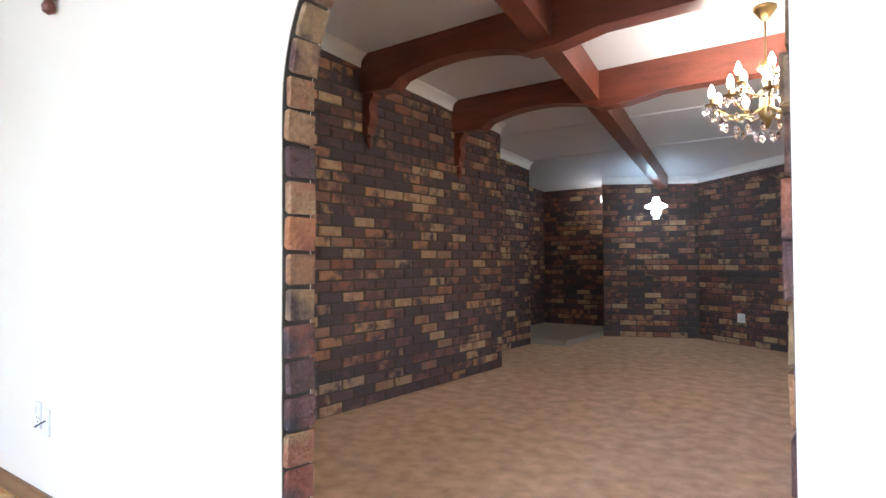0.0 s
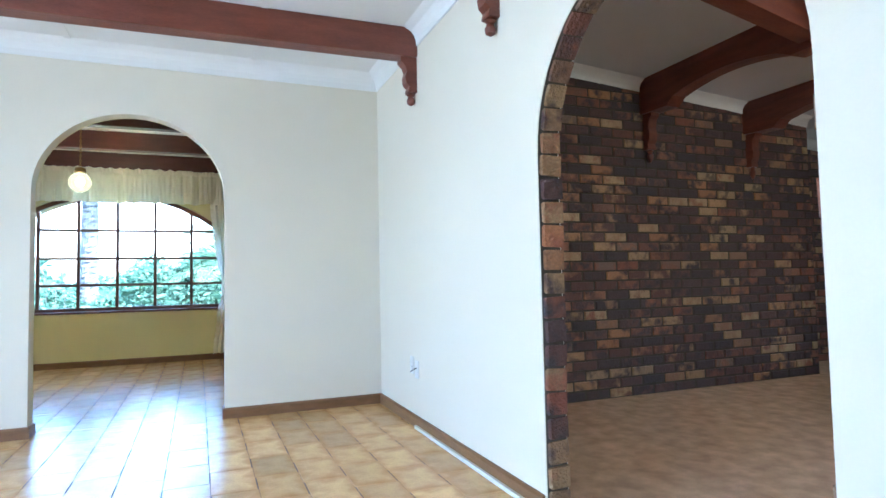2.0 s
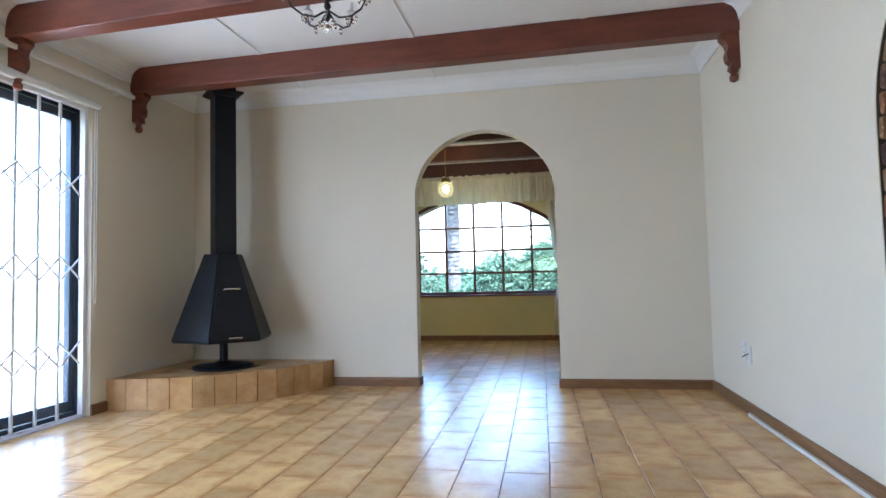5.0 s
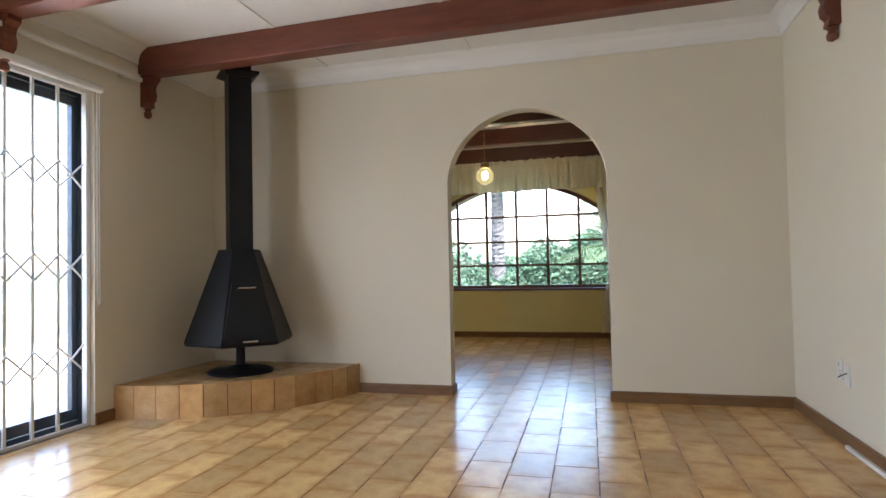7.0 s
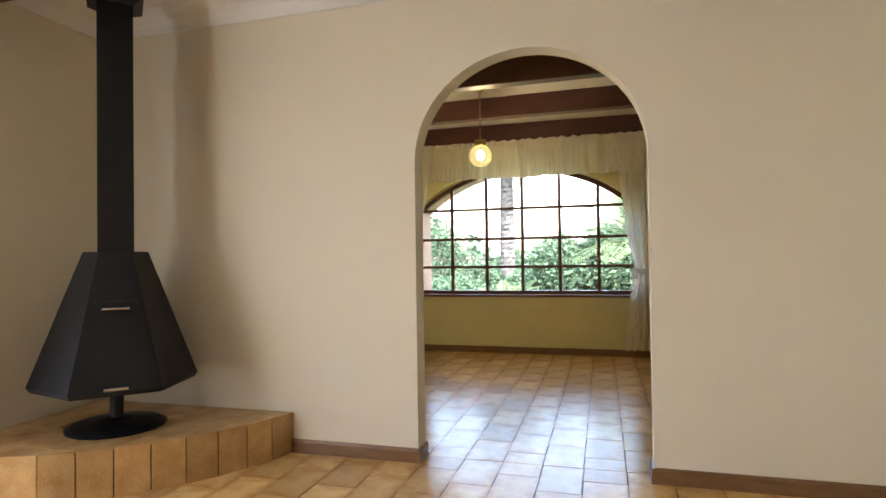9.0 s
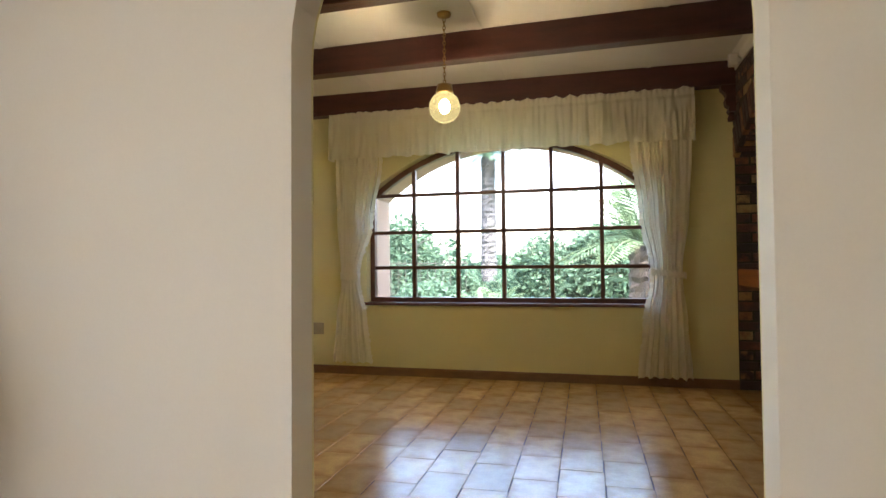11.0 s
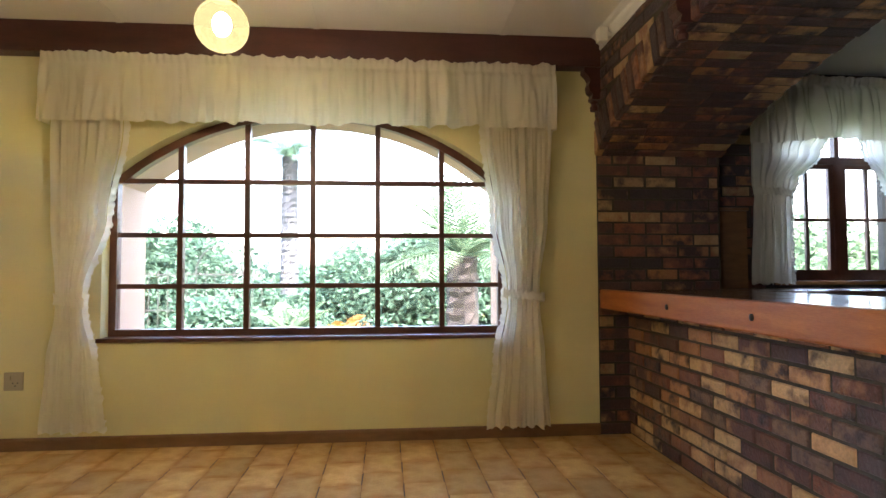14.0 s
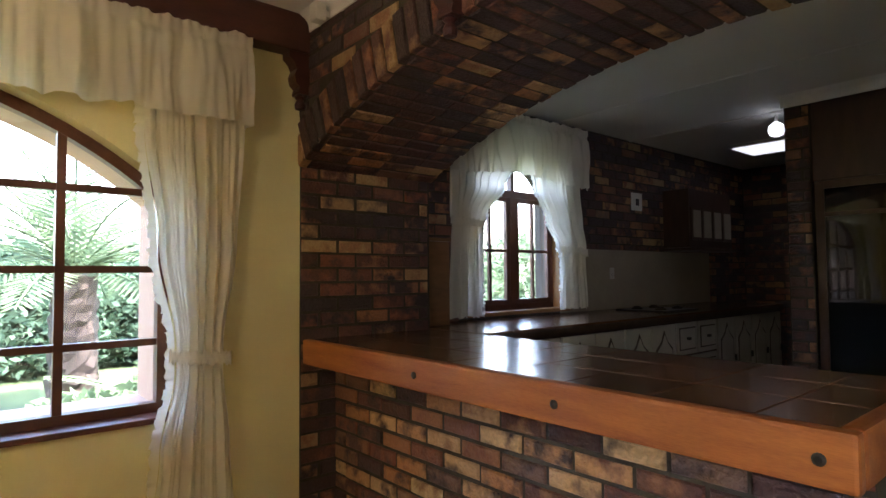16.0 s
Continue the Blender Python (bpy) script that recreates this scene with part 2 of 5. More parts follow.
M_FILAMENT = mat("glowing_bulb", (1, 0.9, 0.7), 0.4, emit=(1.0, 0.80, 0.48), power=GLOBE, bump=0)
M_SCONCE = mat("lit_sconce", (1, 0.9, 0.7), 0.4, emit=(1.0, 0.9, 0.7), power=SCONCE, bump=0)
M_OPAL = mat("opal_shade", (0.8, 0.85, 0.85), 0.3, emit=(0.85, 1.0, 0.95), power=OPAL, bump=0)
M_TUBE = mat("kitchen_lamp_glass", (0.8, 0.8, 0.8), 0.3, emit=(0.9, 0.95, 1.0), power=KLAMP, bump=0)
M_PANEL = mat("light_panel_diffuser", (0.8, 0.8, 0.8), 0.4, emit=(0.9, 0.95, 1.0), power=0.04, bump=0)
M_DARKGLASS = mat("black_glass", (0.01, 0.011, 0.012), 0.04, 0, 0, 4, 40, 0, 0.6)
M_KWHITE = mat("ivory_cabinet_paint", (0.62, 0.58, 0.5), 0.45, 0, 0.06, 5, 60, 0.05)
M_KDARK = mat("dark_cabinet_wood", (0.07, 0.032, 0.02), 0.4, 0, 0.2, 4, 50, 0.1, stretch=(4, 4, 1))
M_SPLASH = mat("beige_wall_tile", (0.42, 0.36, 0.27), 0.3, 0, 0.1, 4, 60, 0.03)
M_STUCCO = mat("exterior_stucco", (0.46, 0.31, 0.21), 0.85, 0, 0.06, 3, 50, 0.4)
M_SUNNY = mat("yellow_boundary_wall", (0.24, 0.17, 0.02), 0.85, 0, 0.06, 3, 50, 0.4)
M_PAVING = mat("pale_paving", (0.5, 0.47, 0.42), 0.85, 0, 0.15, 2, 40, 0.3)
M_GRASS = mat("lawn", (0.045, 0.085, 0.025), 0.9, 0, 0.25, 0.8, 30, 0.6)
M_LEAF = mat("hedge_leaf", (0.085, 0.155, 0.10), 0.8, 0, 0.3, 2, 20, 0, 0.15, rand="island")
M_LEAF2 = mat("palm_leaf", (0.13, 0.20, 0.11), 0.8, 0, 0.25, 2, 20, 0, 0.15, rand="island")
M_LEAF3 = mat("croton_leaf", (0.40, 0.22, 0.04), 0.5, 0, 0.3, 3, 20, 0, rand="island", color2=(0.25, 0.09, 0.03))
for leaf in (M_LEAF, M_LEAF2, M_LEAF3):
    nt = leaf.node_tree
    tr = nt.nodes.new("ShaderNodeBsdfTranslucent")
    ms = nt.nodes.new("ShaderNodeMixShader")
    ms.inputs[0].default_value = 0.45
    nt.links.new(nt.nodes["Principled BSDF"].inputs["Base Color"].links[0].from_socket, tr.inputs[0])
    nt.links.new(nt.nodes["Principled BSDF"].outputs[0], ms.inputs[1])
    nt.links.new(tr.outputs[0], ms.inputs[2])
    nt.links.new(ms.outputs[0], nt.nodes["Material Output"].inputs[0])
M_TRUNK = mat("palm_bark", (0.085, 0.065, 0.052), 0.9, 0, 0.3, 9, 40, 1.0)
M_PALETRUNK = mat("grey_trunk", (0.06, 0.06, 0.062), 0.9, 0, 0.2, 4, 40, 0.5, stretch=(1, 1, 4))


# ---- mesh helpers ----
def box(bm, x0, y0, z0, x1, y1, z1, bevel=0.0):
    x0, x1, y0, y1, z0, z1 = min(x0, x1), max(x0, x1), min(y0, y1), max(y0, y1), min(z0, z1), max(z0, z1)
    v = [bm.verts.new((x, y, z)) for z in (z0, z1) for x, y in ((x0, y0), (x1, y0), (x1, y1), (x0, y1))]
    f = [bm.faces.new([v[i] for i in q]) for q in ((3, 2, 1, 0), (4, 5, 6, 7), (0, 1, 5, 4), (1, 2, 6, 5), (2, 3, 7, 6), (3, 0, 4, 7))]
    if bevel:
        bmesh.ops.bevel(bm, geom=list({e for q in f for e in q.edges}), offset=bevel, segments=2, affect="EDGES", profile=0.6)
    return bm


def boxes(*rows, bevel=0.0):
    bm = bmesh.new()
    for r in rows:
        box(bm, *r, bevel=bevel)
    return bm


def prism(bm, outline, a, b, axis):
    """An outline of (u, v), v up, pushed from a to b along axis: x (u is y), y (u is x) or z (u, v are x, y)."""
    def at(u, v, w):
        return {"x": (w, u, v), "y": (u, w, v), "z": (u, v, w)}[axis]
    lo = [bm.verts.new(at(u, v, a)) for u, v in outline]
    hi = [bm.verts.new(at(u, v, b)) for u, v in outline]
    bm.faces.new(lo)
    bm.faces.new(hi[::-1])
    for i in range(len(lo)):
        j = (i + 1) % len(lo)
        bm.faces.new((lo[i], hi[i], hi[j], lo[j]))
    return bm


def lathe(bm, rings, n=24, centre=(0, 0, 0), cap=True, twist=0.0):
    """Rings of (radius, z) turned about the upright axis."""
    cx, cy, cz = centre
    loops = []
    for r, z in rings:
        loops.append([bm.verts.new((cx + r * math.cos(twist + 2 * math.pi * i / n), cy + r * math.sin(twist + 2 * math.pi * i / n), cz + z)) for i in range(n)])
    for a, b in zip(loops, loops[1:]):
        for i in range(n):
            bm.faces.new((a[i], a[(i + 1) % n], b[(i + 1) % n], b[i]))
    if cap:
        bm.faces.new(loops[0][::-1])
        bm.faces.new(loops[-1])
    return bm


def tube(bm, points, r, n=8):
    """A round bar along points."""
    pts = [Vector(p) for p in points]
    loops = []
    for i, p in enumerate(pts):
        d = (pts[min(i + 1, len(pts) - 1)] - pts[max(i - 1, 0)]).normalized()
        s = d.cross((0, 0, 1)) if abs(d.z) < 0.95 else d.cross((1, 0, 0))
        s.normalize()
        u = s.cross(d)
        loops.append([bm.verts.new(p + r * (math.cos(2 * math.pi * k / n) * s + math.sin(2 * math.pi * k / n) * u)) for k in range(n)])
    for a, b in zip(loops, loops[1:]):
        for i in range(n):
            bm.faces.new((a[i], a[(i + 1) % n], b[(i + 1) % n], b[i]))
    bm.faces.new(loops[0][::-1])
    bm.faces.new(loops[-1])
    return bm


def mesh_of(bm, name, material, smooth=False):
    bmesh.ops.recalc_face_normals(bm, faces=bm.faces)
    me = bpy.data.meshes.new(name)
    bm.to_mesh(me)
    bm.free()
    me.materials.append(material)
    if smooth:
        me.shade_smooth()
    return me


def thing(name, bm, material, label="", category="", group="", kind="", smooth=False):
    return tagged(new(name, mesh_of(bm, name, material, smooth)), label, category, group, kind)


def base(name, at, label="", category="", group="", kind=""):
    ob = new(name)
    ob.location = at
    ob.empty_display_size = 0.1
    return tagged(ob, label, category, group, kind)


def part(name, bm, material, parent, label="", smooth=False):
    """One mesh, built in world places, as a part of its parent."""
    ob = new(name, mesh_of(bm, name, material, smooth))
    ob.parent = parent
    root = parent
    off = Vector(parent.location)
    while root.parent:
        root = root.parent
        off += Vector(root.location)
    ob.location = -off
    return tagged(ob, label)


def arc(cu, cv, ru, rv, a0, a1, n):
    return [(cu + ru * math.cos(radians(a0 + (a1 - a0) * i / n)), cv + rv * math.sin(radians(a0 + (a1 - a0) * i / n))) for i in range(n + 1)]


brick_meshes = {}


def block_mesh(key, su, sn, sv, material, chamfer):
    """A shared block with softened front edges: u along x, front towards -y, v up; the origin at its centre."""
    if key in brick_meshes:
        return brick_meshes[key]
    bm = bmesh.new()
    c = chamfer
    hu, hn, hv = su / 2, sn / 2, sv / 2
    back = [bm.verts.new((u, hn, v)) for u, v in ((-hu, -hv), (hu, -hv), (hu, hv), (-hu, hv))]
    mid = [bm.verts.new((u, -hn + c, v)) for u, v in ((-hu, -hv), (hu, -hv), (hu, hv), (-hu, hv))]
    front = [bm.verts.new((u, -hn, v)) for u, v in ((-hu + c, -hv + c), (hu - c, -hv + c), (hu - c, hv - c), (-hu + c, hv - c))]
    for a, b in ((back, mid), (mid, front)):
        for i in range(4):
            bm.faces.new((a[i], a[(i + 1) % 4], b[(i + 1) % 4], b[i]))
    bm.faces.new(front)
    brick_meshes[key] = mesh_of(bm, "brick" if "brick" in key[0] else "tile", material)
    return brick_meshes[key]


def courses(width, height, length, rise, joint, keep=None, bond=0.5):
    """Running bond in a field: rows of (u centre, v centre, u size)."""
    out = []
    for k in range(int(height / rise + 0.5)):
        v = (k + 0.5) * rise
        u = -length * bond * (k % 2)
        while u < width:
            a, b = max(0, u), min(width, u + length)
            if b - a > 0.05 and (keep is None or keep((a + b) / 2, v)):
                out.append(((a + b) / 2, v, b - a - joint))
            u += length
    return out


def brick_face(parent, origin, u_dir, normal, width, height, single=None, keep=None, length=0.236, rise=0.082, joint=0.013, proud=0.008, material=None):
    """Bricks on a wall's face: those of the stretch single(u, v) as parts, the rest joined."""
    o, u, nrm, up = Vector(origin), Vector(u_dir).normalized(), Vector(normal).normalized(), Vector((0, 0, 1))
    verts, faces = [], []
    turn = Matrix((u, -nrm, up)).transposed()
    rng = random.Random(hash((round(o.x, 2), round(o.y, 2))) & 0xffff)
    for cu, cv, su in courses(width, height, length, rise, joint, keep):
        jut = proud + rng.uniform(-0.004, 0.004)
        c = o + u * cu + up * (cv + rng.uniform(-0.002, 0.002)) + nrm * (jut - 0.02)
        if single and single(cu, cv):
            q = max(0.03, round(su / 0.02) * 0.02)
            ob = new("brick", block_mesh(("brick", q, material is None), q, 0.04, rise - joint, material or M_BRICK, 0.006))
            ob.matrix_world = Matrix.LocRotScale(c, turn.to_quaternion() @ Euler((0, rng.uniform(-0.006, 0.006), 0)).to_quaternion(), None)
            ob.parent = parent
            ob.matrix_parent_inverse = Matrix.Translation(-Vector(parent.location))
        else:
            i = len(verts)
            h = (rise - joint) / 2
            for d, s in ((-0.02, 0.0), (0.014, 0.0), (0.02, 0.006)):
                for a, b in ((-1, -1), (1, -1), (1, 1), (-1, 1)):
                    verts.append(c + u * a * (su / 2 - s) + up * b * (h - s) + nrm * d)
            for r in (0, 4):
                for k in range(4):
                    faces.append((i + r + k, i + r + (k + 1) % 4, i + r + 4 + (k + 1) % 4, i + r + 4 + k))
            faces.append((i + 8, i + 9, i + 10, i + 11))
    if verts:
        me = bpy.data.meshes.new("bricks")
        me.from_pydata([tuple(v) for v in verts], [], faces)
        me.materials.append(M_BRICKS)
        ob = new("bricks", me)
        ob.parent = parent
        ob.matrix_parent_inverse = Matrix.Translation(-Vector(parent.location))
        tagged(ob, kind="stuff")

# ---- plan, in metres ----
XW, XW2 = -4.68, -4.806          # wall between lounge and dining room
YN, YN2 = 1.16, 1.27            # wall between lounge and living room
YS = -3.55                      # south wall of both rooms
XE = 2.6
CL, CD, CV, CK = 2.78, 2.75, 2.80, 2.72   # ceilings: lounge, dining, living, kitchen
XD, XD2 = -8.52, -9.2           # window wall of the dining room
BAR_Y, BRICK_Y = 0.69, 0.915
XK = -8.9                       # kitchen's window wall
END_Y = 7.3

# ---- floors and ceilings ----
floor_lounge = thing("floor_lounge", boxes((XW2, YS, -0.2, XE, YN2, -0.003)), M_GROUT, "glazed buff and brown tiled lounge floor", "floor", kind="structure")
floor_dining = thing("floor_dining", boxes((XD, YS, -0.2, XW2, BRICK_Y, -0.003)), M_GROUT, "glazed buff and brown tiled dining room floor", "floor", kind="structure")
thing("floor_living", boxes((-5.6, YN2, -0.2, XE, 9.6, 0.0)), M_CARPET, "brown short-pile fitted carpet", "floor", kind="structure")
thing("floor_threshold", boxes((-2.105, YN, -0.2, -0.835, YN2, -0.002)), M_CARPET, "brown carpet strip in the archway", "floor", kind="structure")
thing("floor_kitchen", boxes((XK, BRICK_Y, -0.2, -5.62, END_Y, 0.0)), M_GROUT, "dark tiled kitchen floor", "floor", kind="structure")


def ceiling(name, x0, y0, x1, y1, z, material, strips, label):
    bm = boxes((x0, y0, z, x1, y1, z + 0.12))
    for s in strips:
        box(bm, *s)
    return thing(name, bm, material, label, "ceiling", kind="structure")


ceiling("ceiling_lounge", XW2, YS, XE, YN2, CL, M_CEIL, [(XW, y - 0.02, CL - 0.008, XE, y + 0.02, CL + 0.01) for y in (-2.36, -1.11, 0.14)], "white boarded ceiling with cover strips")
ceiling("ceiling_dining", XD, YS, XW2, BRICK_Y + 0.3, CD, M_CEIL, [(XD, y - 0.02, CD - 0.008, XW2, y + 0.02, CD + 0.01) for y in (-2.5, -1.25, 0.0)], "white boarded ceiling with cover strips")
def rake(y):
    """Height of the living room's raked ceiling."""
    return 2.78 - 0.07 * (y - 2.87)


bm = bmesh.new()
prism(bm, [(YN2, rake(YN2)), (9.6, rake(9.6)), (9.6, rake(9.6) + 0.1), (YN2, rake(YN2) + 0.1)], -5.6, XE, "x")
for y in (5.9, 7.1):
    prism(bm, [(y - 0.02, rake(y - 0.02) - 0.007), (y + 0.02, rake(y + 0.02) - 0.007), (y + 0.02, rake(y) + 0.01), (y - 0.02, rake(y) + 0.01)], -5.6, XE, "x")
thing("ceiling_living", bm, M_CEIL_LIVING, "pale grey raked boarded ceiling with cover strips", "ceiling", kind="structure")
ceiling("ceiling_kitchen", XK, BRICK_Y + 0.3, -5.62, END_Y, CK, M_CEIL, [(XK, y - 0.02, CK - 0.006, -5.62, y + 0.02, CK + 0.01) for y in (3.4, 4.6)], "white kitchen ceiling")
# Unseen slab added above the ceilings to keep the sun out of the rooms.
thing("roof", boxes((-9.2, YS - 0.3, 3.0, XE + 0.3, 9.8, 3.15)), M_STUCCO, "unseen flat roof slab added over the house to block the sun", "roof", kind="structure")


# ---- walls ----
def wall(name, bm, material, label):
    return thing(name, bm, material, label, "wall", kind="structure")


def arched(bm, u0, u1, top, o0, o1, sill, spring, rise, a, b, axis, n=28):
    """A wall from u0 to u1 with an opening o0..o1 under a half-round or flat arch."""
    cu, r = (o0 + o1) / 2, (o1 - o0) / 2
    curve = arc(cu, spring, r, rise, 180, 0, n)
    prism(bm, [(u0, 0), (o0, 0), (o0, spring), (u0, spring)], a, b, axis)
    prism(bm, [(o1, 0), (u1, 0), (u1, spring), (o1, spring)], a, b, axis)
    prism(bm, [(u0, spring), *curve, (u1, spring), (u1, top), (u0, top)], a, b, axis)
    if sill > 0:
        prism(bm, [(o0, 0), (o1, 0), (o1, sill), (o0, sill)], a, b, axis)
    return bm


wall("wall_lounge_west", arched(bmesh.new(), YS, YN, CL, -1.335, -0.075, 0, 1.70, 0.592, XW, XW2, "x"), M_CREAM, "cream plastered wall with a rounded archway")
wall("wall_lounge_north", arched(bmesh.new(), XW2, XE, CL, -2.105, -0.835, 0, 1.57, 0.635, YN, YN2, "y"), M_CREAM, "white-lit cream wall with a brick-lined archway")
# The living room stretch has an out-of-view opening, added to brighten the carpet.
wall("wall_lounge_east", boxes((XE, YS, 0, XE + 0.2, 3.2, CL), (XE, 4.1, 0, XE + 0.2, 9.6, CL), (XE, 3.2, 0, XE + 0.2, 4.1, 1.1), (XE, 3.2, 2.05, XE + 0.2, 4.1, CL)), M_CREAM, "plain cream wall with an unseen opening added to let in daylight")
SX0, SX1, SZ = -3.37, -0.45, 2.34
wall("wall_lounge_south", boxes((XW2, YS, 0, SX0, YS - 0.25, CL), (SX1, YS, 0, XE, YS - 0.25, CL), (SX0, YS, SZ, SX1, YS - 0.25, CL)), M_CREAM, "cream wall with a sliding door")
wall("wall_dining_south", arched(bmesh.new(), XD2, XW2, CD, -8.33, -7.65, 0.36, 1.96, 0.34, YS, YS - 0.3, "y"), M_YELLOW, "straw-coloured wall with a narrow arched window")
# dining face of the wall between the rooms
wall("wall_dining_east", arched(bmesh.new(), YS, BAR_Y, CD, -1.335, -0.075, 0, 1.70, 0.592, XW2 - 0.012, XW2, "x"), M_YELLOW, "straw-coloured wall with a rounded archway")
WY0, WY1, WZ0, WSP, WR, WC = -2.64, 0.045, 0.70, 1.757, 2.0, 0.265
win_mid = (WY0 + WY1) / 2
half = math.degrees(math.asin((WY1 - WY0) / 2 / WR))
wcurve = arc(win_mid, WC, WR, WR, 90 + half, 90 - half, 28)
wsp = wcurve[0][1]


def window_wall(a, b, top):
    """The window wall's section between two depths."""
    bm = bmesh.new()
    prism(bm, [(YS - 0.25, 0), (WY0, 0), (WY0, wsp), (YS - 0.25, wsp)], a, b, "x")
    prism(bm, [(WY1, 0), (BAR_Y, 0), (BAR_Y, wsp), (WY1, wsp)], a, b, "x")
    prism(bm, [(WY0, 0), (WY1, 0), (WY1, WZ0), (WY0, WZ0)], a, b, "x")
    prism(bm, [(YS - 0.25, wsp), *wcurve, (BAR_Y, wsp), (BAR_Y, top), (YS - 0.25, top)], a, b, "x")
    return bm


wall("wall_dining_west", window_wall(XD, -8.69, CD), M_YELLOW, "straw-coloured wall with a wide arched window")
wall("wall_outer_west", window_wall(-8.69, XD2, 3.0), M_STUCCO, "peach stucco outer wall with deep window reveals")

# brick walls: mortar bodies now, bricks at the end
pier = wall("wall_brick_pier", boxes((XD2, BAR_Y, 0, XD + 0.0, 1.6, CD)), M_MORTAR, "dark clinker brick pier beside the window wall")
bar_wall = wall("wall_bar", boxes((XD, BRICK_Y, 0, -5.99, BRICK_Y + 0.22, 0.90)), M_MORTAR, "clinker brick front of the bar counter")
ARC_C, ARC_R = -6.69, 4.29
ac_half = math.degrees(math.asin(1.83 / ARC_R))
acurve = arc(ARC_C, 2.36 - ARC_R, ARC_R, ARC_R, 90 + ac_half, 90 - ac_half, 24)
bm = bmesh.new()
prism(bm, [*acurve, (XW2, CD), (XD, CD)], BAR_Y, 1.6, "y")
arch_wall = wall("wall_brick_arch", bm, M_MORTAR, "clinker brick flat arch over the bar")
kitchen_west = wall("wall_kitchen_west", arched(bmesh.new(), 1.25, END_Y, CK, 2.35, 3.42, 1.05, 2.06, 0.3, XK, XK - 0.3, "x"), M_MORTAR, "dark clinker brick kitchen wall")
kitchen_north = wall("wall_kitchen_north", boxes((XK, END_Y, 0, -5.62, END_Y + 0.2, CK)), M_MORTAR, "dark clinker brick end wall of the kitchen")
wall("wall_kitchen_east", boxes((-5.62, 1.28, 0, -5.5, END_Y, CK), (-5.62, 1.2, 0, XW2, 1.28, CK)), M_CREAM, "plain kitchen wall")
lv = [(-3.94, YN2), (-3.94, 5.49), (-4.5, 5.49), (-4.5, 7.2), (-5.3, 7.2), (-5.3, 9.25), (-4.0, 9.25), (-4.0, 8.58), (-2.75, 9.07), (2.6, 5.47)]
living_walls = []
for i, (p, q) in enumerate(zip(lv, lv[1:])):
    d = (Vector(q) - Vector(p)).normalized()
    out = Vector((-d.y, d.x)) * (0.02 if i == 6 else 0.15)
    bm = bmesh.new()
    prism(bm, [p, q, (q[0] + out.x, q[1] + out.y), (p[0] + out.x, p[1] + out.y)], 0, CV, "z")
    living_walls.append((wall("wall_living_%d" % (i + 1), bm, M_MORTAR, "dark clinker brick living room wall"), p, q))
thing("alcove_step", boxes((-5.3, 7.25, 0, -4.0, 9.25, 0.07)), M_SPLASH, "low pale tiled step in the brick alcove", "step", kind="structure")


# ---- cornices, skirtings ----
def run(name, a, b, inward, profile, material, label, category, rise=0.0):
    """A moulding along the wall from a to b; profile of (out from the wall, height)."""
    a, b, n = Vector(a), Vector(b), Vector(inward)
    bm = bmesh.new()
    lo = [bm.verts.new((*(a + n * o), z)) for o, z in profile]
    hi = [bm.verts.new((*(b + n * o), z + rise)) for o, z in profile]
    bm.faces.new(lo)
    bm.faces.new(hi[::-1])
    for i in range(len(lo)):
        j = (i + 1) % len(lo)
        bm.faces.new((lo[i], hi[i], hi[j], lo[j]))
    return thing(name, bm, material, label, category, kind="structure")


def cove(z, h=0.13, d=0.10):
    return [(0.0, z - h), (0.012, z - h), *[(d - (d - 0.012) * math.cos(radians(a)), z - 0.012 - (h - 0.024) * (1 - math.sin(radians(a)))) for a in (15, 35, 55, 75)], (d, z), (0, z)]


SK = [(0, 0), (0.016, 0), (0.016, 0.065), (0.010, 0.078), (0, 0.08)]
CORN = (M_WHITE, "white coved plaster cornice", "cornice")
SKIRT = (M_SKIRT, "stained wooden skirting board", "skirting")
run("trim", (XW, YS), (XW, YN), (1, 0), cove(CL), *CORN)
run("trim", (XW, YN), (XE, YN), (0, -1), cove(CL), *CORN)
run("trim", (XW, YS), (XE, YS), (0, 1), cove(CL), *CORN)
for p, q, n in (((-3.94, YN2), (-3.94, 5.49), (1, 0)), ((-4.5, 5.49), (-4.5, 7.2), (1, 0)), ((-2.75, 9.07), (2.6, 5.47), (-0.558, -0.83)), ((-4.0, 8.58), (-2.75, 9.07), (0.365, -0.931))):
    run("trim", p, q, n, cove(rake(p[1]), 0.10, 0.08), *CORN, rise=rake(q[1]) - rake(p[1]))
run("trim", (XD, BAR_Y), (XW2, BAR_Y), (0, -1), cove(CD, 0.09, 0.07), *CORN)
HX0, HY1 = -3.53, -2.13
run("baseboard", (XW, HY1), (XW, -1.335), (1, 0), SK, *SKIRT)
run("baseboard", (XW, -0.075), (XW, YN), (1, 0), SK, *SKIRT)
run("baseboard", (XW, YN), (-2.12, YN), (0, -1), SK, *SKIRT)
run("baseboard", (-0.82, YN), (XE, YN), (0, -1), SK, *SKIRT)
run("baseboard", (HX0, YS), (SX0, YS), (0, 1), SK, *SKIRT)
run("baseboard", (XD, YS), (XD, BAR_Y), (1, 0), SK, *SKIRT)
run("baseboard", (XD, YS), (XW2, YS), (0, 1), SK, *SKIRT)
for y, n in ((-1.335, 1), (-0.075, -1)):
    run("baseboard", (XW + 0.016, y), (XW2 - 0.016, y), (0, n), SK, *SKIRT)


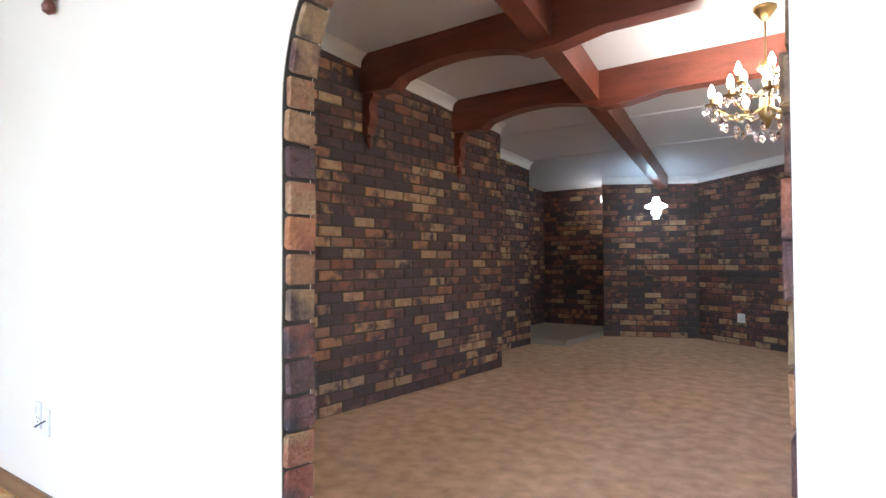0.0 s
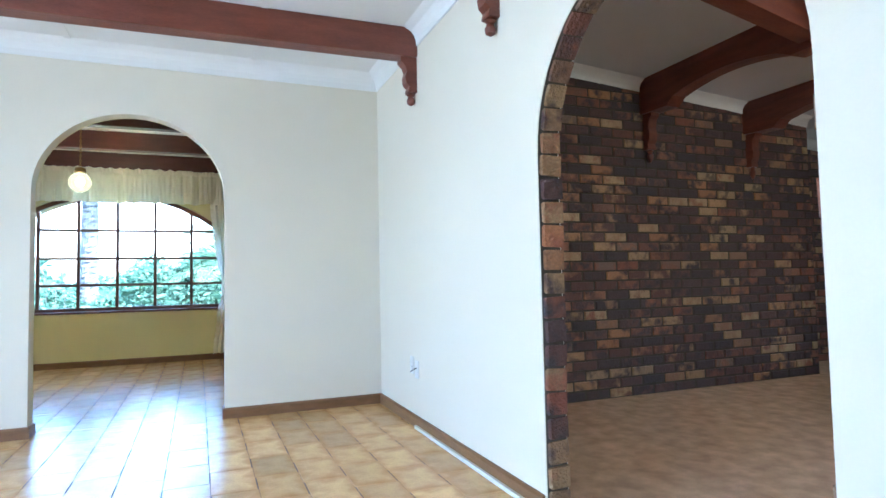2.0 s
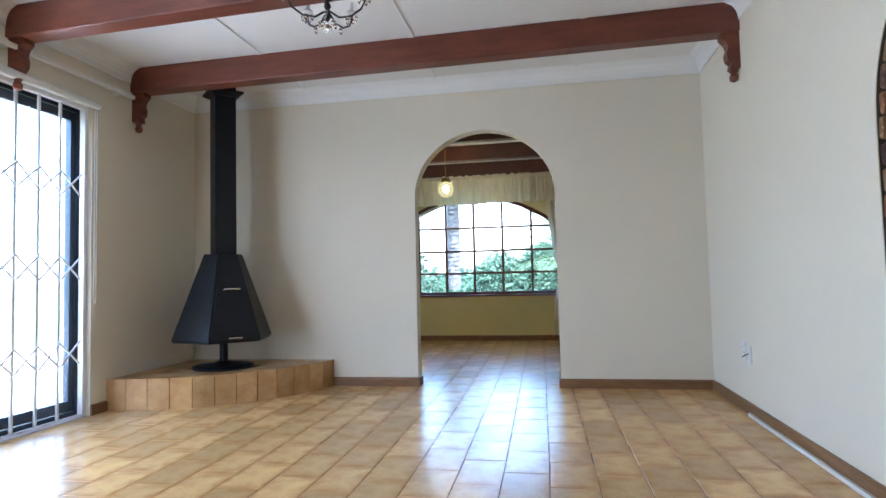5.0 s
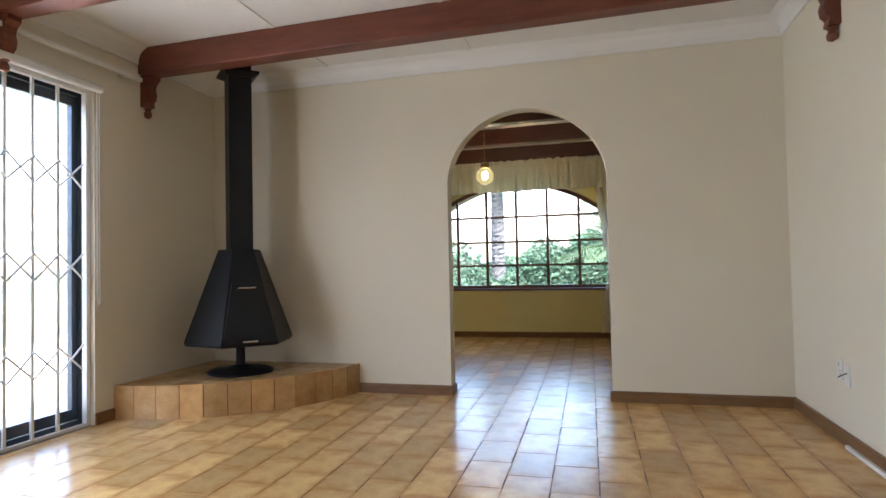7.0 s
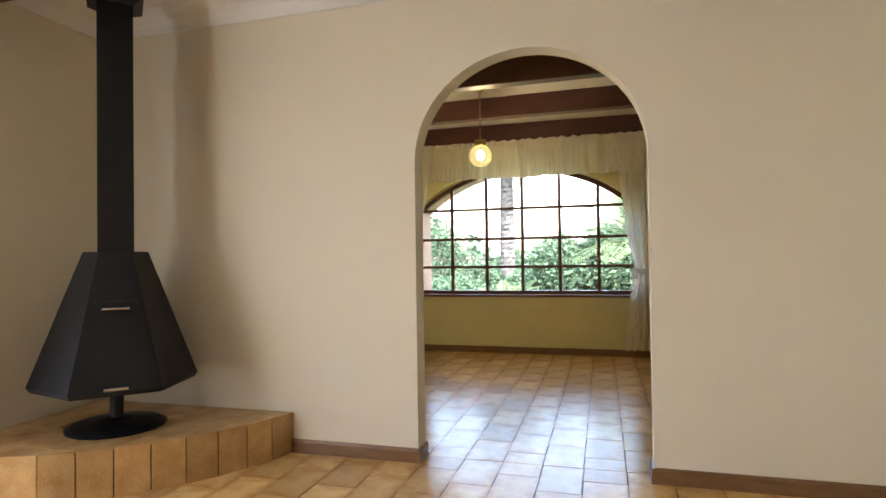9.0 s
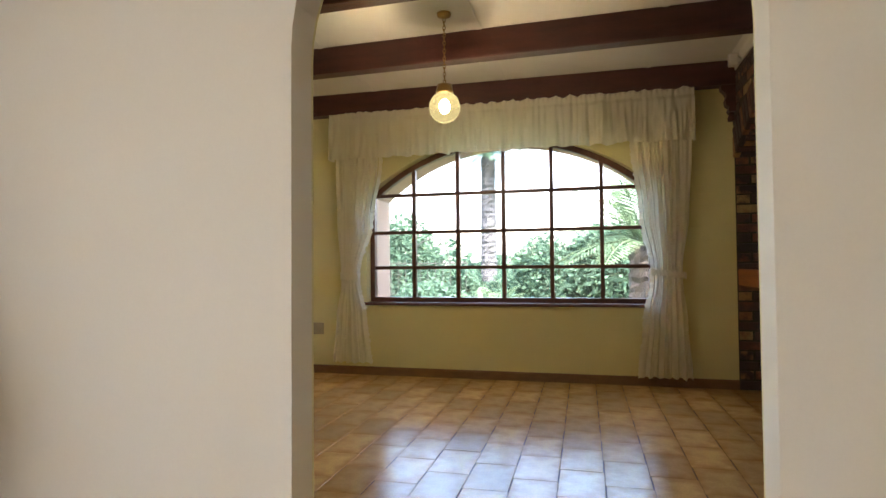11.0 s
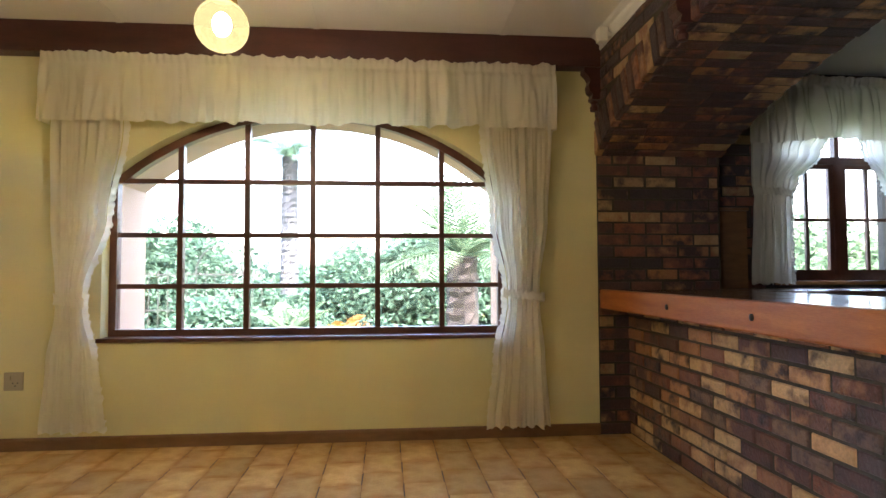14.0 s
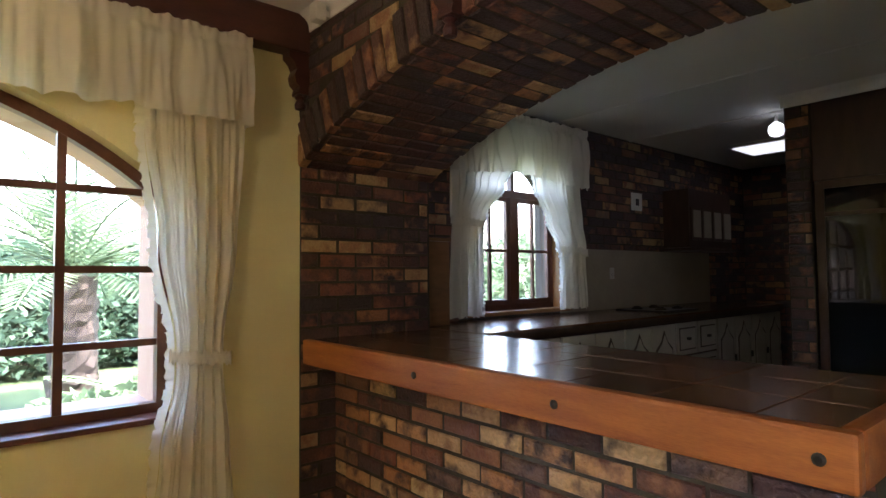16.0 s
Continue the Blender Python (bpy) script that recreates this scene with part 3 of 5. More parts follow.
# ---- beams with corbels ----
def corbel(parent, x, y, ztop, drop, away, width, material, axis="y"):
    """A carved bracket under a beam's end: scrolled front and a turned drop. away: +1 or -1 off the wall."""
    z1 = ztop - drop * 0.74
    prof = [(0, ztop), (0.115, ztop), (0.115, ztop - 0.03), (0.085, ztop - 0.06), (0.072, ztop - drop * 0.3), (0.085, ztop - drop * 0.42), (0.078, ztop - drop * 0.55),
            (0.055, ztop - drop * 0.62), (0.062, z1 + 0.012), (0.06, z1), (0, z1)]
    bm = bmesh.new()
    if axis == "y":
        prism(bm, [(y + away * o, z) for o, z in prof], x - width / 2, x + width / 2, "x")
        c = (x, y + away * 0.034, 0)
    else:
        prism(bm, [(x + away * o, z) for o, z in prof], y - width / 2, y + width / 2, "y")
        c = (x + away * 0.034, y, 0)
    lathe(bm, [(0.018, z1), (0.03, z1 - 0.012), (0.018, z1 - 0.024), (0.03, z1 - 0.05), (0.026, z1 - 0.075), (0.008, ztop - drop)], 12, c)
    part("corbel", bm, material, parent)


def beam(name, x, y0, y1, z0, z1, width, drop, material, label, skew=0.0):
    bm = boxes((x - width / 2, y0, z0, x + width / 2, y1, z1), bevel=0.012)
    for v in bm.verts:
        v.co.x += skew * (v.co.y - y0) / (y1 - y0)
    ob = thing(name, bm, material, label, "beam", "ceiling beams")
    corbel(ob, x, y0, z0, drop, 1, 0.085, material)
    corbel(ob, x + skew, y1, z0, drop, -1, 0.085, material)
    return ob


for x, skew in ((-3.84, 0.14), (-2.70, 0.24)):
    beam("ceiling_beam", x, YS, YN, 2.575, CL, 0.14, 0.33, M_BEAM, "red-stained timber beam with carved corbels", skew)
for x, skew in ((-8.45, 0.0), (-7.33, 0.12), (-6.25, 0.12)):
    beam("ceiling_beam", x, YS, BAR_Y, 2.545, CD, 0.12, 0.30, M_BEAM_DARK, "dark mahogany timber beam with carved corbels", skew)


def arched_beam(y):
    """A living room beam whose underside is cut to arches."""
    zt, zb = rake(y) + 0.02, rake(y) - 0.30
    under = [(-3.94, zb), (-3.62, zb - 0.01)]
    under += [(-3.62 + 1.10 * t, zb - 0.01 + 0.125 * math.sin(math.pi * (0.08 + 0.84 * t)) ** 0.8) for t in [i / 14 for i in range(1, 14)]]
    under += [(-2.50, zb + 0.005), (-2.28, zb + 0.01), (-2.0, zb + 0.06), (XE, zb + 0.06)]
    bm = bmesh.new()
    prism(bm, [*under, (XE, zt), (-3.94, zt)], y - 0.07, y + 0.07, "y")
    ob = thing("ceiling_beam", bm, M_BEAM_X, "red-stained timber beam with an arched underside", "beam", "living room beams")
    corbel(ob, -3.94, y, zb, 0.43, 1, 0.085, M_BEAM_X, "x")


for y in (3.42, 4.66):
    arched_beam(y)
bm = bmesh.new()
ends = [[(-2.37 - 0.147 * (y - 3.35) + s, y, z) for s in (-0.07, 0.07) for z in (2.50 - 0.06 * (y - 3.35), rake(y) + 0.02)] for y in (YN2, 8.85)]
ev = [[bm.verts.new(p) for p in e] for e in ends]
for i, j in ((0, 1), (1, 3), (3, 2), (2, 0)):
    bm.faces.new((ev[0][i], ev[0][j], ev[1][j], ev[1][i]))
for e in ev:
    bm.faces.new((e[0], e[1], e[3], e[2]))
thing("ceiling_beam", bm, M_BEAM, "long red-stained timber beam across the living room", "beam", "living room beams")

# ---- brick lining of the lounge arch ----
lining = base("archway_lining", (-1.47, YN, 0), "mixed brown clinker brick lining round the archway", "archway", kind="structure")

# ---- sliding door and security gate ----
door = base("sliding_door", (SX0, YS - 0.16, 0), "dark aluminium sliding glass door, closed", "door")
ym = YS - 0.16
part("door_frame", boxes((SX0, ym - 0.05, 0.0, SX0 + 0.03, ym + 0.05, SZ), (SX1 - 0.03, ym - 0.05, 0, SX1, ym + 0.05, SZ), (SX0 + 0.03, ym - 0.05, SZ - 0.05, SX1 - 0.03, ym + 0.05, SZ), (SX0 + 0.03, ym - 0.05, 0, SX1 - 0.03, ym + 0.05, 0.04)), M_ALU, door)
xm = (SX0 + SX1) / 2
for a, b, k in ((SX0 + 0.03, xm + 0.03, 0.02), (xm - 0.03, SX1 - 0.03, -0.02)):
    sash = part("sash", boxes((a, ym + k - 0.018, 0.045, a + 0.04, ym + k + 0.018, SZ - 0.055), (b - 0.04, ym + k - 0.018, 0.045, b, ym + k + 0.018, SZ - 0.055), (a + 0.04, ym + k - 0.018, 0.045, b - 0.04, ym + k + 0.018, 0.12), (a + 0.04, ym + k - 0.018, SZ - 0.12, b - 0.04, ym + k + 0.018, SZ - 0.055)), M_ALU, door)
    g = part("pane", boxes((a + 0.036, ym + k - 0.003, 0.115, b - 0.036, ym + k + 0.003, SZ - 0.115)), M_GLASS, sash)
    g.visible_shadow = False
gate = base("security_gate", (SX0, YS - 0.06, 0), "white steel folding security gate, drawn across", "gate")
yg = YS - 0.055
part("gate_track", boxes((SX0, yg - 0.02, SZ - 0.035, SX1, yg + 0.02, SZ - 0.002)), M_GATE, gate)
part("floor_track", boxes((SX0, yg - 0.015, 0.0, SX1, yg + 0.015, 0.02)), M_GATE, gate)
part("gate_post", boxes((SX0 + 0.004, yg - 0.02, 0.02, SX0 + 0.034, yg + 0.02, SZ - 0.035)), M_GATE, gate)
gx = [SX0 + 0.06 + 0.18 * i for i in range(16)]
for x in gx[1:]:
    part("bar", boxes((x - 0.009, yg - 0.008, 0.02, x + 0.009, yg + 0.008, SZ - 0.035)), M_GATE, gate)
for z in (0.48, 1.10, 1.72):
    for x0, x1 in zip(gx, gx[1:]):
        for s, off in ((1, 0.013), (-1, 0.021)):
            bm = bmesh.new()
            tube(bm, [(x0, yg + off, z - 0.085 * s), (x1, yg + off, z + 0.085 * s)], 0.007, 6)
            part("lattice", bm, M_GATE, gate)
bm = bmesh.new()
prism(bm, arc(0, 0, 0.03, 0.03, 0, 340, 14), SX0 - 0.02, SX1, "x")
for v in bm.verts:
    v.co.y += YS + 0.035
    v.co.z += SZ + 0.005
blind = thing("roller_blind", bm, M_PLASTIC, "white roller blind, rolled up over the sliding door", "blind")
bm = bmesh.new()
tube(bm, [(SX0 - 0.015, YS + 0.03, SZ), (SX0 - 0.015, YS + 0.03, 0.85), (SX0 - 0.004, YS + 0.03, 0.83), (SX0 + 0.006, YS + 0.03, 0.86), (SX0 + 0.006, YS + 0.03, SZ)], 0.003, 5)
part("pull_chain", bm, M_PLASTIC, blind)
rail = thing("curtain_rail", boxes((-3.74, YS + 0.05, 2.50, SX1, YS + 0.075, 2.53)), M_PLASTIC, "bare white curtain rail above the sliding door", "curtain rail")
for x in (-3.6, -2.6, -1.6, -0.7):
    part("bracket", boxes((x, YS, 2.495, x + 0.02, YS + 0.055, 2.54)), M_PLASTIC, rail)

# ---- fireplace ----
hearth = base("hearth", (XW, YS, 0), "raised curved hearth faced with glazed brown tiles", "hearth")
HZ = 0.24
hc, hr = Vector((-4.996, -3.562)), 1.466
h0 = math.asin((YS - hc.y) / hr)
h1 = math.acos((XW - hc.x) / hr)
hpts = [(hc.x + hr * math.cos(h0 + (h1 - h0) * i / 12), hc.y + hr * math.sin(h0 + (h1 - h0) * i / 12)) for i in range(13)]
bm = bmesh.new()
prism(bm, [(XW, YS), *[(hc.x + (x - hc.x) * 0.985, hc.y + (y - hc.y) * 0.985) if XW < hc.x + (x - hc.x) * 0.985 and hc.y + (y - hc.y) * 0.985 > YS else (max(x - 0.02, XW), max(y - 0.02, YS)) for x, y in hpts]], 0, HZ - 0.012, "z")
part("core", bm, M_GROUT, hearth)
for (x0, y0), (x1, y1) in zip(hpts, hpts[1:]):
    d = Vector((x1 - x0, y1 - y0))
    n = Vector((d.y, -d.x)).normalized() * 0.014
    s = d.normalized() * 0.003
    bm = bmesh.new()
    prism(bm, [(x0 + s.x - n.x, y0 + s.y - n.y), (x0 + s.x, y0 + s.y), (x1 - s.x, y1 - s.y), (x1 - s.x - n.x, y1 - s.y - n.y)], 0.0, HZ, "z")
    part("tile", bm, M_TILE, hearth)
for i in range(4):
    for j in range(5):
        x0, y0 = XW + 0.003 + 0.3 * i, YS + 0.003 + 0.3 * j
        def inside(x, y):
            return (Vector((x, y)) - hc).length < hr - 0.016
        if not inside(x0 + 0.02, y0 + 0.02):
            continue
        poly = []
        for k in range(40):
            t = k / 10
            x, y = ((x0 + 0.294 * t, y0), (x0 + 0.294, y0 + 0.294 * (t - 1)), (x0 + 0.294 * (3 - t), y0 + 0.294), (x0, y0 + 0.294 * (4 - t)))[int(t)]
            if not inside(x, y):
                f = 1.0
                while f > 0.02 and not inside(x0 + 0.003 + (x - x0 - 0.003) * f, y0 + 0.003 + (y - y0 - 0.003) * f):
                    f -= 0.02
                x, y = x0 + 0.003 + (x - x0 - 0.003) * f, y0 + 0.003 + (y - y0 - 0.003) * f
            if not poly or (Vector((x, y)) - Vector(poly[-1])).length > 0.004:
                poly.append((x, y))
        bm = bmesh.new()
        prism(bm, poly, HZ - 0.012, HZ - 0.002, "z")
        part("tile", bm, M_TILE, hearth)

SXc, SYc = -4.18, -2.945
stove = base("fireplace_stove", (SXc, SYc, HZ), "black steel freestanding fireplace with a tapered hood and tall flue", "fireplace")
bm = bmesh.new()
lathe(bm, [(0.25, 0.0), (0.255, 0.012), (0.22, 0.03), (0.08, 0.05), (0.05, 0.06)], 40, (SXc, SYc, HZ - 0.002))
part("foot", bm, M_STOVE, stove, smooth=False)
part("stem", lathe(bmesh.new(), [(0.04, 0.05), (0.035, 0.07), (0.035, 0.25)], 20, (SXc, SYc, HZ)), M_STOVE, stove)
ang = radians(45 + 30)
rings = [(0.30, 0.47 - 0.0), (0.405, 0.475), (0.42, 0.50), (0.165, 1.205), (0.16, 1.215), (0.10, 1.215)]
hood = part("hood", lathe(bmesh.new(), rings, 6, (SXc, SYc, 0), twist=ang), M_STOVE, stove)
n45 = Vector((math.cos(radians(45)), math.sin(radians(45)), 0))
s45 = Vector((-n45.y, n45.x, 0))


def on_face(s, z):
    """A place on the hood's front face: s sideways, z up."""
    t = (z - 0.50) / (1.205 - 0.50)
    r = (0.42 + (0.165 - 0.42) * t) * math.cos(radians(30))
    return Vector((SXc, SYc, z)) + n45 * (r + 0.006) + s45 * s


bm = bmesh.new()
lo = [bm.verts.new(on_face(s, z)) for s, z in ((-0.19, 0.54), (0.19, 0.54), (0.105, 0.95), (-0.105, 0.95))]
hi = [bm.verts.new(v.co + n45 * 0.012) for v in lo]
bm.faces.new(hi)
for i in range(4):
    bm.faces.new((lo[i], lo[(i + 1) % 4], hi[(i + 1) % 4], hi[i]))
fdoor = part("door", bm, M_STOVE, stove)
bm = bmesh.new()
tube(bm, [on_face(-0.07, 0.90) + n45 * 0.01, on_face(-0.06, 0.915) + n45 * 0.04, on_face(0.06, 0.915) + n45 * 0.04, on_face(0.07, 0.90) + n45 * 0.01], 0.008, 8)
part("handle", bm, M_CHROME, fdoor, "polished steel handle")
bm = bmesh.new()
p = on_face(0, 0.515)
tube(bm, [p - s45 * 0.055 + n45 * 0.008, p + s45 * 0.055 + n45 * 0.008], 0.009, 6)
part("name_plate", bm, M_CHROME, stove, "small bright metal plate")
fl = bmesh.new()
lathe(fl, [(0.125, 1.21), (0.125, 2.62)], 4, (SXc, SYc, 0), twist=radians(0))
part("flue", fl, M_STOVE, stove)
part("flue_collar", lathe(bmesh.new(), [(0.135, 2.60), (0.20, 2.63), (0.20, 2.645)], 4, (SXc, SYc, 0), twist=radians(0)), M_STOVE, stove)
part("flue_top", lathe(bmesh.new(), [(0.124, 2.645), (0.124, CL)], 4, (SXc, SYc, 0), twist=radians(0)), M_STOVE, stove)

# ---- sockets, cable duct ----
def socket(name, centre, along, normal, w, h, material, label, switch=True):
    c, u, n = Vector(centre), Vector(along), Vector(normal)
    ob = base(name, tuple(c), label, "socket")
    def slab(w2, h2, d0, d1, du=0, dz=0):
        bm = bmesh.new()
        vs = [bm.verts.new(c + u * (du + a * w2) + Vector((0, 0, dz + b * h2)) + n * d) for d in (d0, d1) for a, b in ((-1, -1), (1, -1), (1, 1), (-1, 1))]
        for q in ((0, 1, 2, 3), (4, 5, 6, 7), (0, 1, 5, 4), (1, 2, 6, 5), (2, 3, 7, 6), (3, 0, 4, 7)):
            bm.faces.new([vs[i] for i in q])
        return bm
    part("plate", slab(w / 2, h / 2, 0, 0.008), material, ob)
    if switch:
        part("switch", slab(0.008, 0.013, 0.008, 0.014, -w * 0.2, h * 0.2), material, ob)
        for a, b in ((0, -0.018), (-0.014, 0.0), (0.014, 0.0)):
            part("hole", slab(0.004, 0.004, 0.008, 0.0085, w * 0.1 + a, b - 0.01), M_BLACK, ob)
    return ob


socket("wall_socket", (-3.86, YN, 0.42), (1, 0, 0), (0, -1, 0), 0.07, 0.12, M_PLASTIC, "white plastic wall socket plate")
ob = socket("wall_socket", (-3.76, YN, 0.40), (1, 0, 0), (0, -1, 0), 0.07, 0.12, M_PLASTIC, "white blank plate with a loose cable stub", False)
bm = bmesh.new()
tube(bm, [(-3.76, YN - 0.008, 0.41), (-3.765, YN - 0.03, 0.40), (-3.79, YN - 0.04, 0.385), (-3.82, YN - 0.03, 0.38)], 0.004, 6)
part("cable", bm, M_BLACK, ob)
socket("wall_socket", (XD, -3.16, 0.44), (0, 1, 0), (1, 0, 0), 0.115, 0.115, M_GREYPLASTIC, "beige plastic double wall socket")
socket("wall_socket", (XK + 0.01, 4.2, 1.35), (0, 1, 0), (1, 0, 0), 0.07, 0.11, M_PLASTIC, "white plastic kitchen wall socket")
thing("cable_duct", boxes((-3.75, YN - 0.035, 0.0, -2.2, YN - 0.017, 0.022), bevel=0.002), M_PLASTIC, "white plastic cable duct along the skirting", "cable duct")
u = Vector((0.83, -0.558, 0))
socket("wall_socket", Vector((-2.75, 9.07, 0.36)) + u * 0.75 + Vector((-0.558, -0.83, 0)) * 0.012, u, (-0.558, -0.83, 0), 0.12, 0.12, M_PLASTIC, "white plastic socket on the brick wall")
sensor = base("alarm_sensor", (-8.17, 0.60, 2.68), "small white alarm sensor in the ceiling corner", "sensor")
part("housing", boxes((-8.21, 0.585, 2.625, -8.14, 0.65, 2.72), bevel=0.012), M_PLASTIC, sensor)
part("bracket", boxes((-8.19, 0.645, 2.66, -8.16, BAR_Y, 2.69)), M_PLASTIC, sensor)


# ---- chandeliers and lamps ----
def drops(bm, c, r, z, count, size):
    for i in range(count):
        a = 2 * math.pi * i / count
        lathe(bm, [(0.002, 0.0), (size * 0.35, -size * 0.3), (size * 0.5, -size), (size * 0.28, -size * 1.6), (0.002, -size * 1.9)], 6, (c[0] + r * math.cos(a), c[1] + r * math.sin(a), z))


c = (-2.585, -1.34)
ch = base("chandelier", (c[0], c[1], 2.575), "small wrought-iron chandelier with hanging crystal drops", "chandelier")
part("stem", lathe(bmesh.new(), [(0.035, 0.0), (0.03, -0.02), (0.008, -0.03), (0.022, -0.06), (0.008, -0.08), (0.02, -0.12), (0.006, -0.145)], 14, (*c, 2.575)), M_IRON, ch, smooth=True)
for i in range(5):
    a = 2 * math.pi * i / 5 + 0.3
    bm = bmesh.new()
    tube(bm, [(c[0] + r * math.cos(a), c[1] + r * math.sin(a), z) for r, z in ((0.01, 2.490), (0.07, 2.445), (0.14, 2.445), (0.20, 2.480), (0.225, 2.530), (0.22, 2.555))], 0.006, 8)
    arm = part("arm", bm, M_IRON, ch)
    e = (c[0] + 0.22 * math.cos(a), c[1] + 0.22 * math.sin(a))
    part("cup", lathe(bmesh.new(), [(0.01, 2.550), (0.035, 2.560), (0.03, 2.570), (0.012, 2.570), (0.012, 2.615), (0.01, 2.63)], 12, (*e, 0)), M_WHITE, arm)
    bm = bmesh.new()
    drops(bm, e, 0.03, 2.550, 4, 0.022)
    drops(bm, (c[0] + 0.12 * math.cos(a), c[1] + 0.12 * math.sin(a)), 0.005, 2.440, 1, 0.024)
    tagged(part("crystal_fringe", bm, M_CRYSTAL, arm), kind="stuff")
bm = bmesh.new()
drops(bm, c, 0.045, 2.430, 6, 0.022)
drops(bm, c, 0.001, 2.420, 1, 0.035)
tagged(part("crystal_fringe", bm, M_CRYSTAL, ch), kind="stuff")

c = (-1.24, 4.15)
CVL = rake(4.15)
lc = base("crystal_chandelier", (c[0], c[1], CVL), "brass chandelier with lit candle bulbs and crystal drops", "chandelier")
part("canopy", lathe(bmesh.new(), [(0.07, 0), (0.07, -0.02), (0.03, -0.07), (0.012, -0.09)], 20, (*c, CVL)), M_BRASS, lc, smooth=True)
CVM = CVL - 0.08
part("rod", lathe(bmesh.new(), [(0.006, -0.0), (0.006, -0.24), (0.035, -0.26), (0.05, -0.30), (0.02, -0.34), (0.012, -0.42), (0.04, -0.50), (0.05, -0.58), (0.01, -0.68)], 16, (*c, CVM)), M_BRASS, lc, smooth=True)
for ring, (r, zz, cnt) in enumerate(((0.31, -0.52, 9), (0.17, -0.40, 5))):
    for i in range(cnt):
        a = 2 * math.pi * i / cnt
        e = (c[0] + r * math.cos(a), c[1] + r * math.sin(a))
        bm = bmesh.new()
        tube(bm, [(c[0] + q * r * math.cos(a), c[1] + q * r * math.sin(a), CVM + zz + z) for q, z in ((0.05, -0.02), (0.35, -0.07), (0.7, -0.06), (1.0, 0.0))], 0.006, 8)
        arm = part("arm", bm, M_BRASS, lc)
        part("cup", lathe(bmesh.new(), [(0.01, -0.005), (0.04, 0.005), (0.045, 0.015), (0.014, 0.016), (0.013, 0.06)], 12, (*e, CVM + zz)), M_BRASS, arm)
        part("bulb", lathe(bmesh.new(), [(0.012, 0.06), (0.020, 0.085), (0.016, 0.11), (0.003, 0.14)], 12, (*e, CVM + zz)), M_BULB, arm, "lit candle bulb")
        bm = bmesh.new()
        drops(bm, e, 0.042, CVM + zz, 6, 0.026)
        tagged(part("crystal_fringe", bm, M_CRYSTAL, arm), kind="stuff")
bm = bmesh.new()
for r, z, k in ((0.26, -0.60, 18), (0.17, -0.66, 12), (0.06, -0.70, 6)):
    drops(bm, c, r, CVM + z, k, 0.03)
tagged(part("crystal_fringe", bm, M_CRYSTAL, lc), kind="stuff")

c = (-3.12, 8.3)
pl = base("pendant_lamp", (c[0], c[1], 2.21), "lit opal glass oil-lamp style pendant under the beam", "pendant lamp")
part("chain", lathe(bmesh.new(), [(0.03, 2.21), (0.02, 2.38), (0.006, 2.36), (0.006, 2.15), (0.03, 2.13)], 12, (*c, 0)), M_BRASS, pl)
part("shade", lathe(bmesh.new(), [(0.045, 2.00), (0.05, 1.95), (0.065, 1.93), (0.145, 1.885), (0.15, 1.865), (0.10, 1.845), (0.055, 1.835)], 28, (*c, 0)), M_OPAL, pl, "glowing opal glass shade", smooth=True)
part("font", lathe(bmesh.new(), [(0.05, 1.83), (0.07, 1.80), (0.055, 1.76), (0.03, 1.735), (0.04, 1.71)], 20, (*c, 0)), M_OPAL, pl, smooth=True)

c = (-4.10, 9.02)
sc = base("wall_lamp", (-4.10, 8.98, 2.1), "lit round wall lamp in the brick alcove", "wall lamp")
part("bracket", boxes((-4.12, 8.98, 2.17, -4.0, 9.0, 2.20)), M_BRASS, sc)
part("globe", lathe(bmesh.new(), [(0.02, 2.18), (0.06, 2.15), (0.075, 2.10), (0.06, 2.05), (0.02, 2.02)], 20, (-4.10, 8.98, 0)), M_SCONCE, sc, smooth=True)

c = (-6.90, -1.43)
gl = base("globe_pendant", (c[0], c[1], CD), "lit amber crackle-glass globe pendant on a chain", "pendant lamp")
part("ceiling_rose", lathe(bmesh.new(), [(0.05, 0), (0.045, -0.02), (0.012, -0.03)], 20, (*c, CD)), M_BRASS, gl, smooth=True)
bm = bmesh.new()
k = 0
z = CD - 0.03
while z > 2.27:
    a = k % 2
    tube(bm, [(c[0] + (0.009 * math.cos(t) if a else 0), c[1] + (0 if a else 0.009 * math.cos(t)), z - 0.016 + 0.018 * math.sin(t)) for t in [2 * math.pi * i / 8 for i in range(9)]], 0.003, 5)
    z -= 0.026
    k += 1
part("chain", bm, M_BRASS, gl)
part("cap", lathe(bmesh.new(), [(0.012, 2.275), (0.05, 2.265), (0.055, 2.235), (0.06, 2.215)], 20, (*c, 0)), M_BRASS, gl, smooth=True)
part("globe", lathe(bmesh.new(), [(0.105 * math.sin(radians(a)), 2.115 - 0.105 * math.cos(radians(a)) * -1) for a in range(8, 180, 9)], 32, (*c, 0)), M_GLOBE, gl, "amber crackle glass", smooth=True).visible_shadow = False
part("bulb", lathe(bmesh.new(), [(0.034 * math.sin(radians(a)), 2.12 + 0.045 * math.cos(radians(a))) for a in range(8, 180, 12)], 20, (*c, 0)), M_FILAMENT, gl, "glowing bulb", smooth=True)


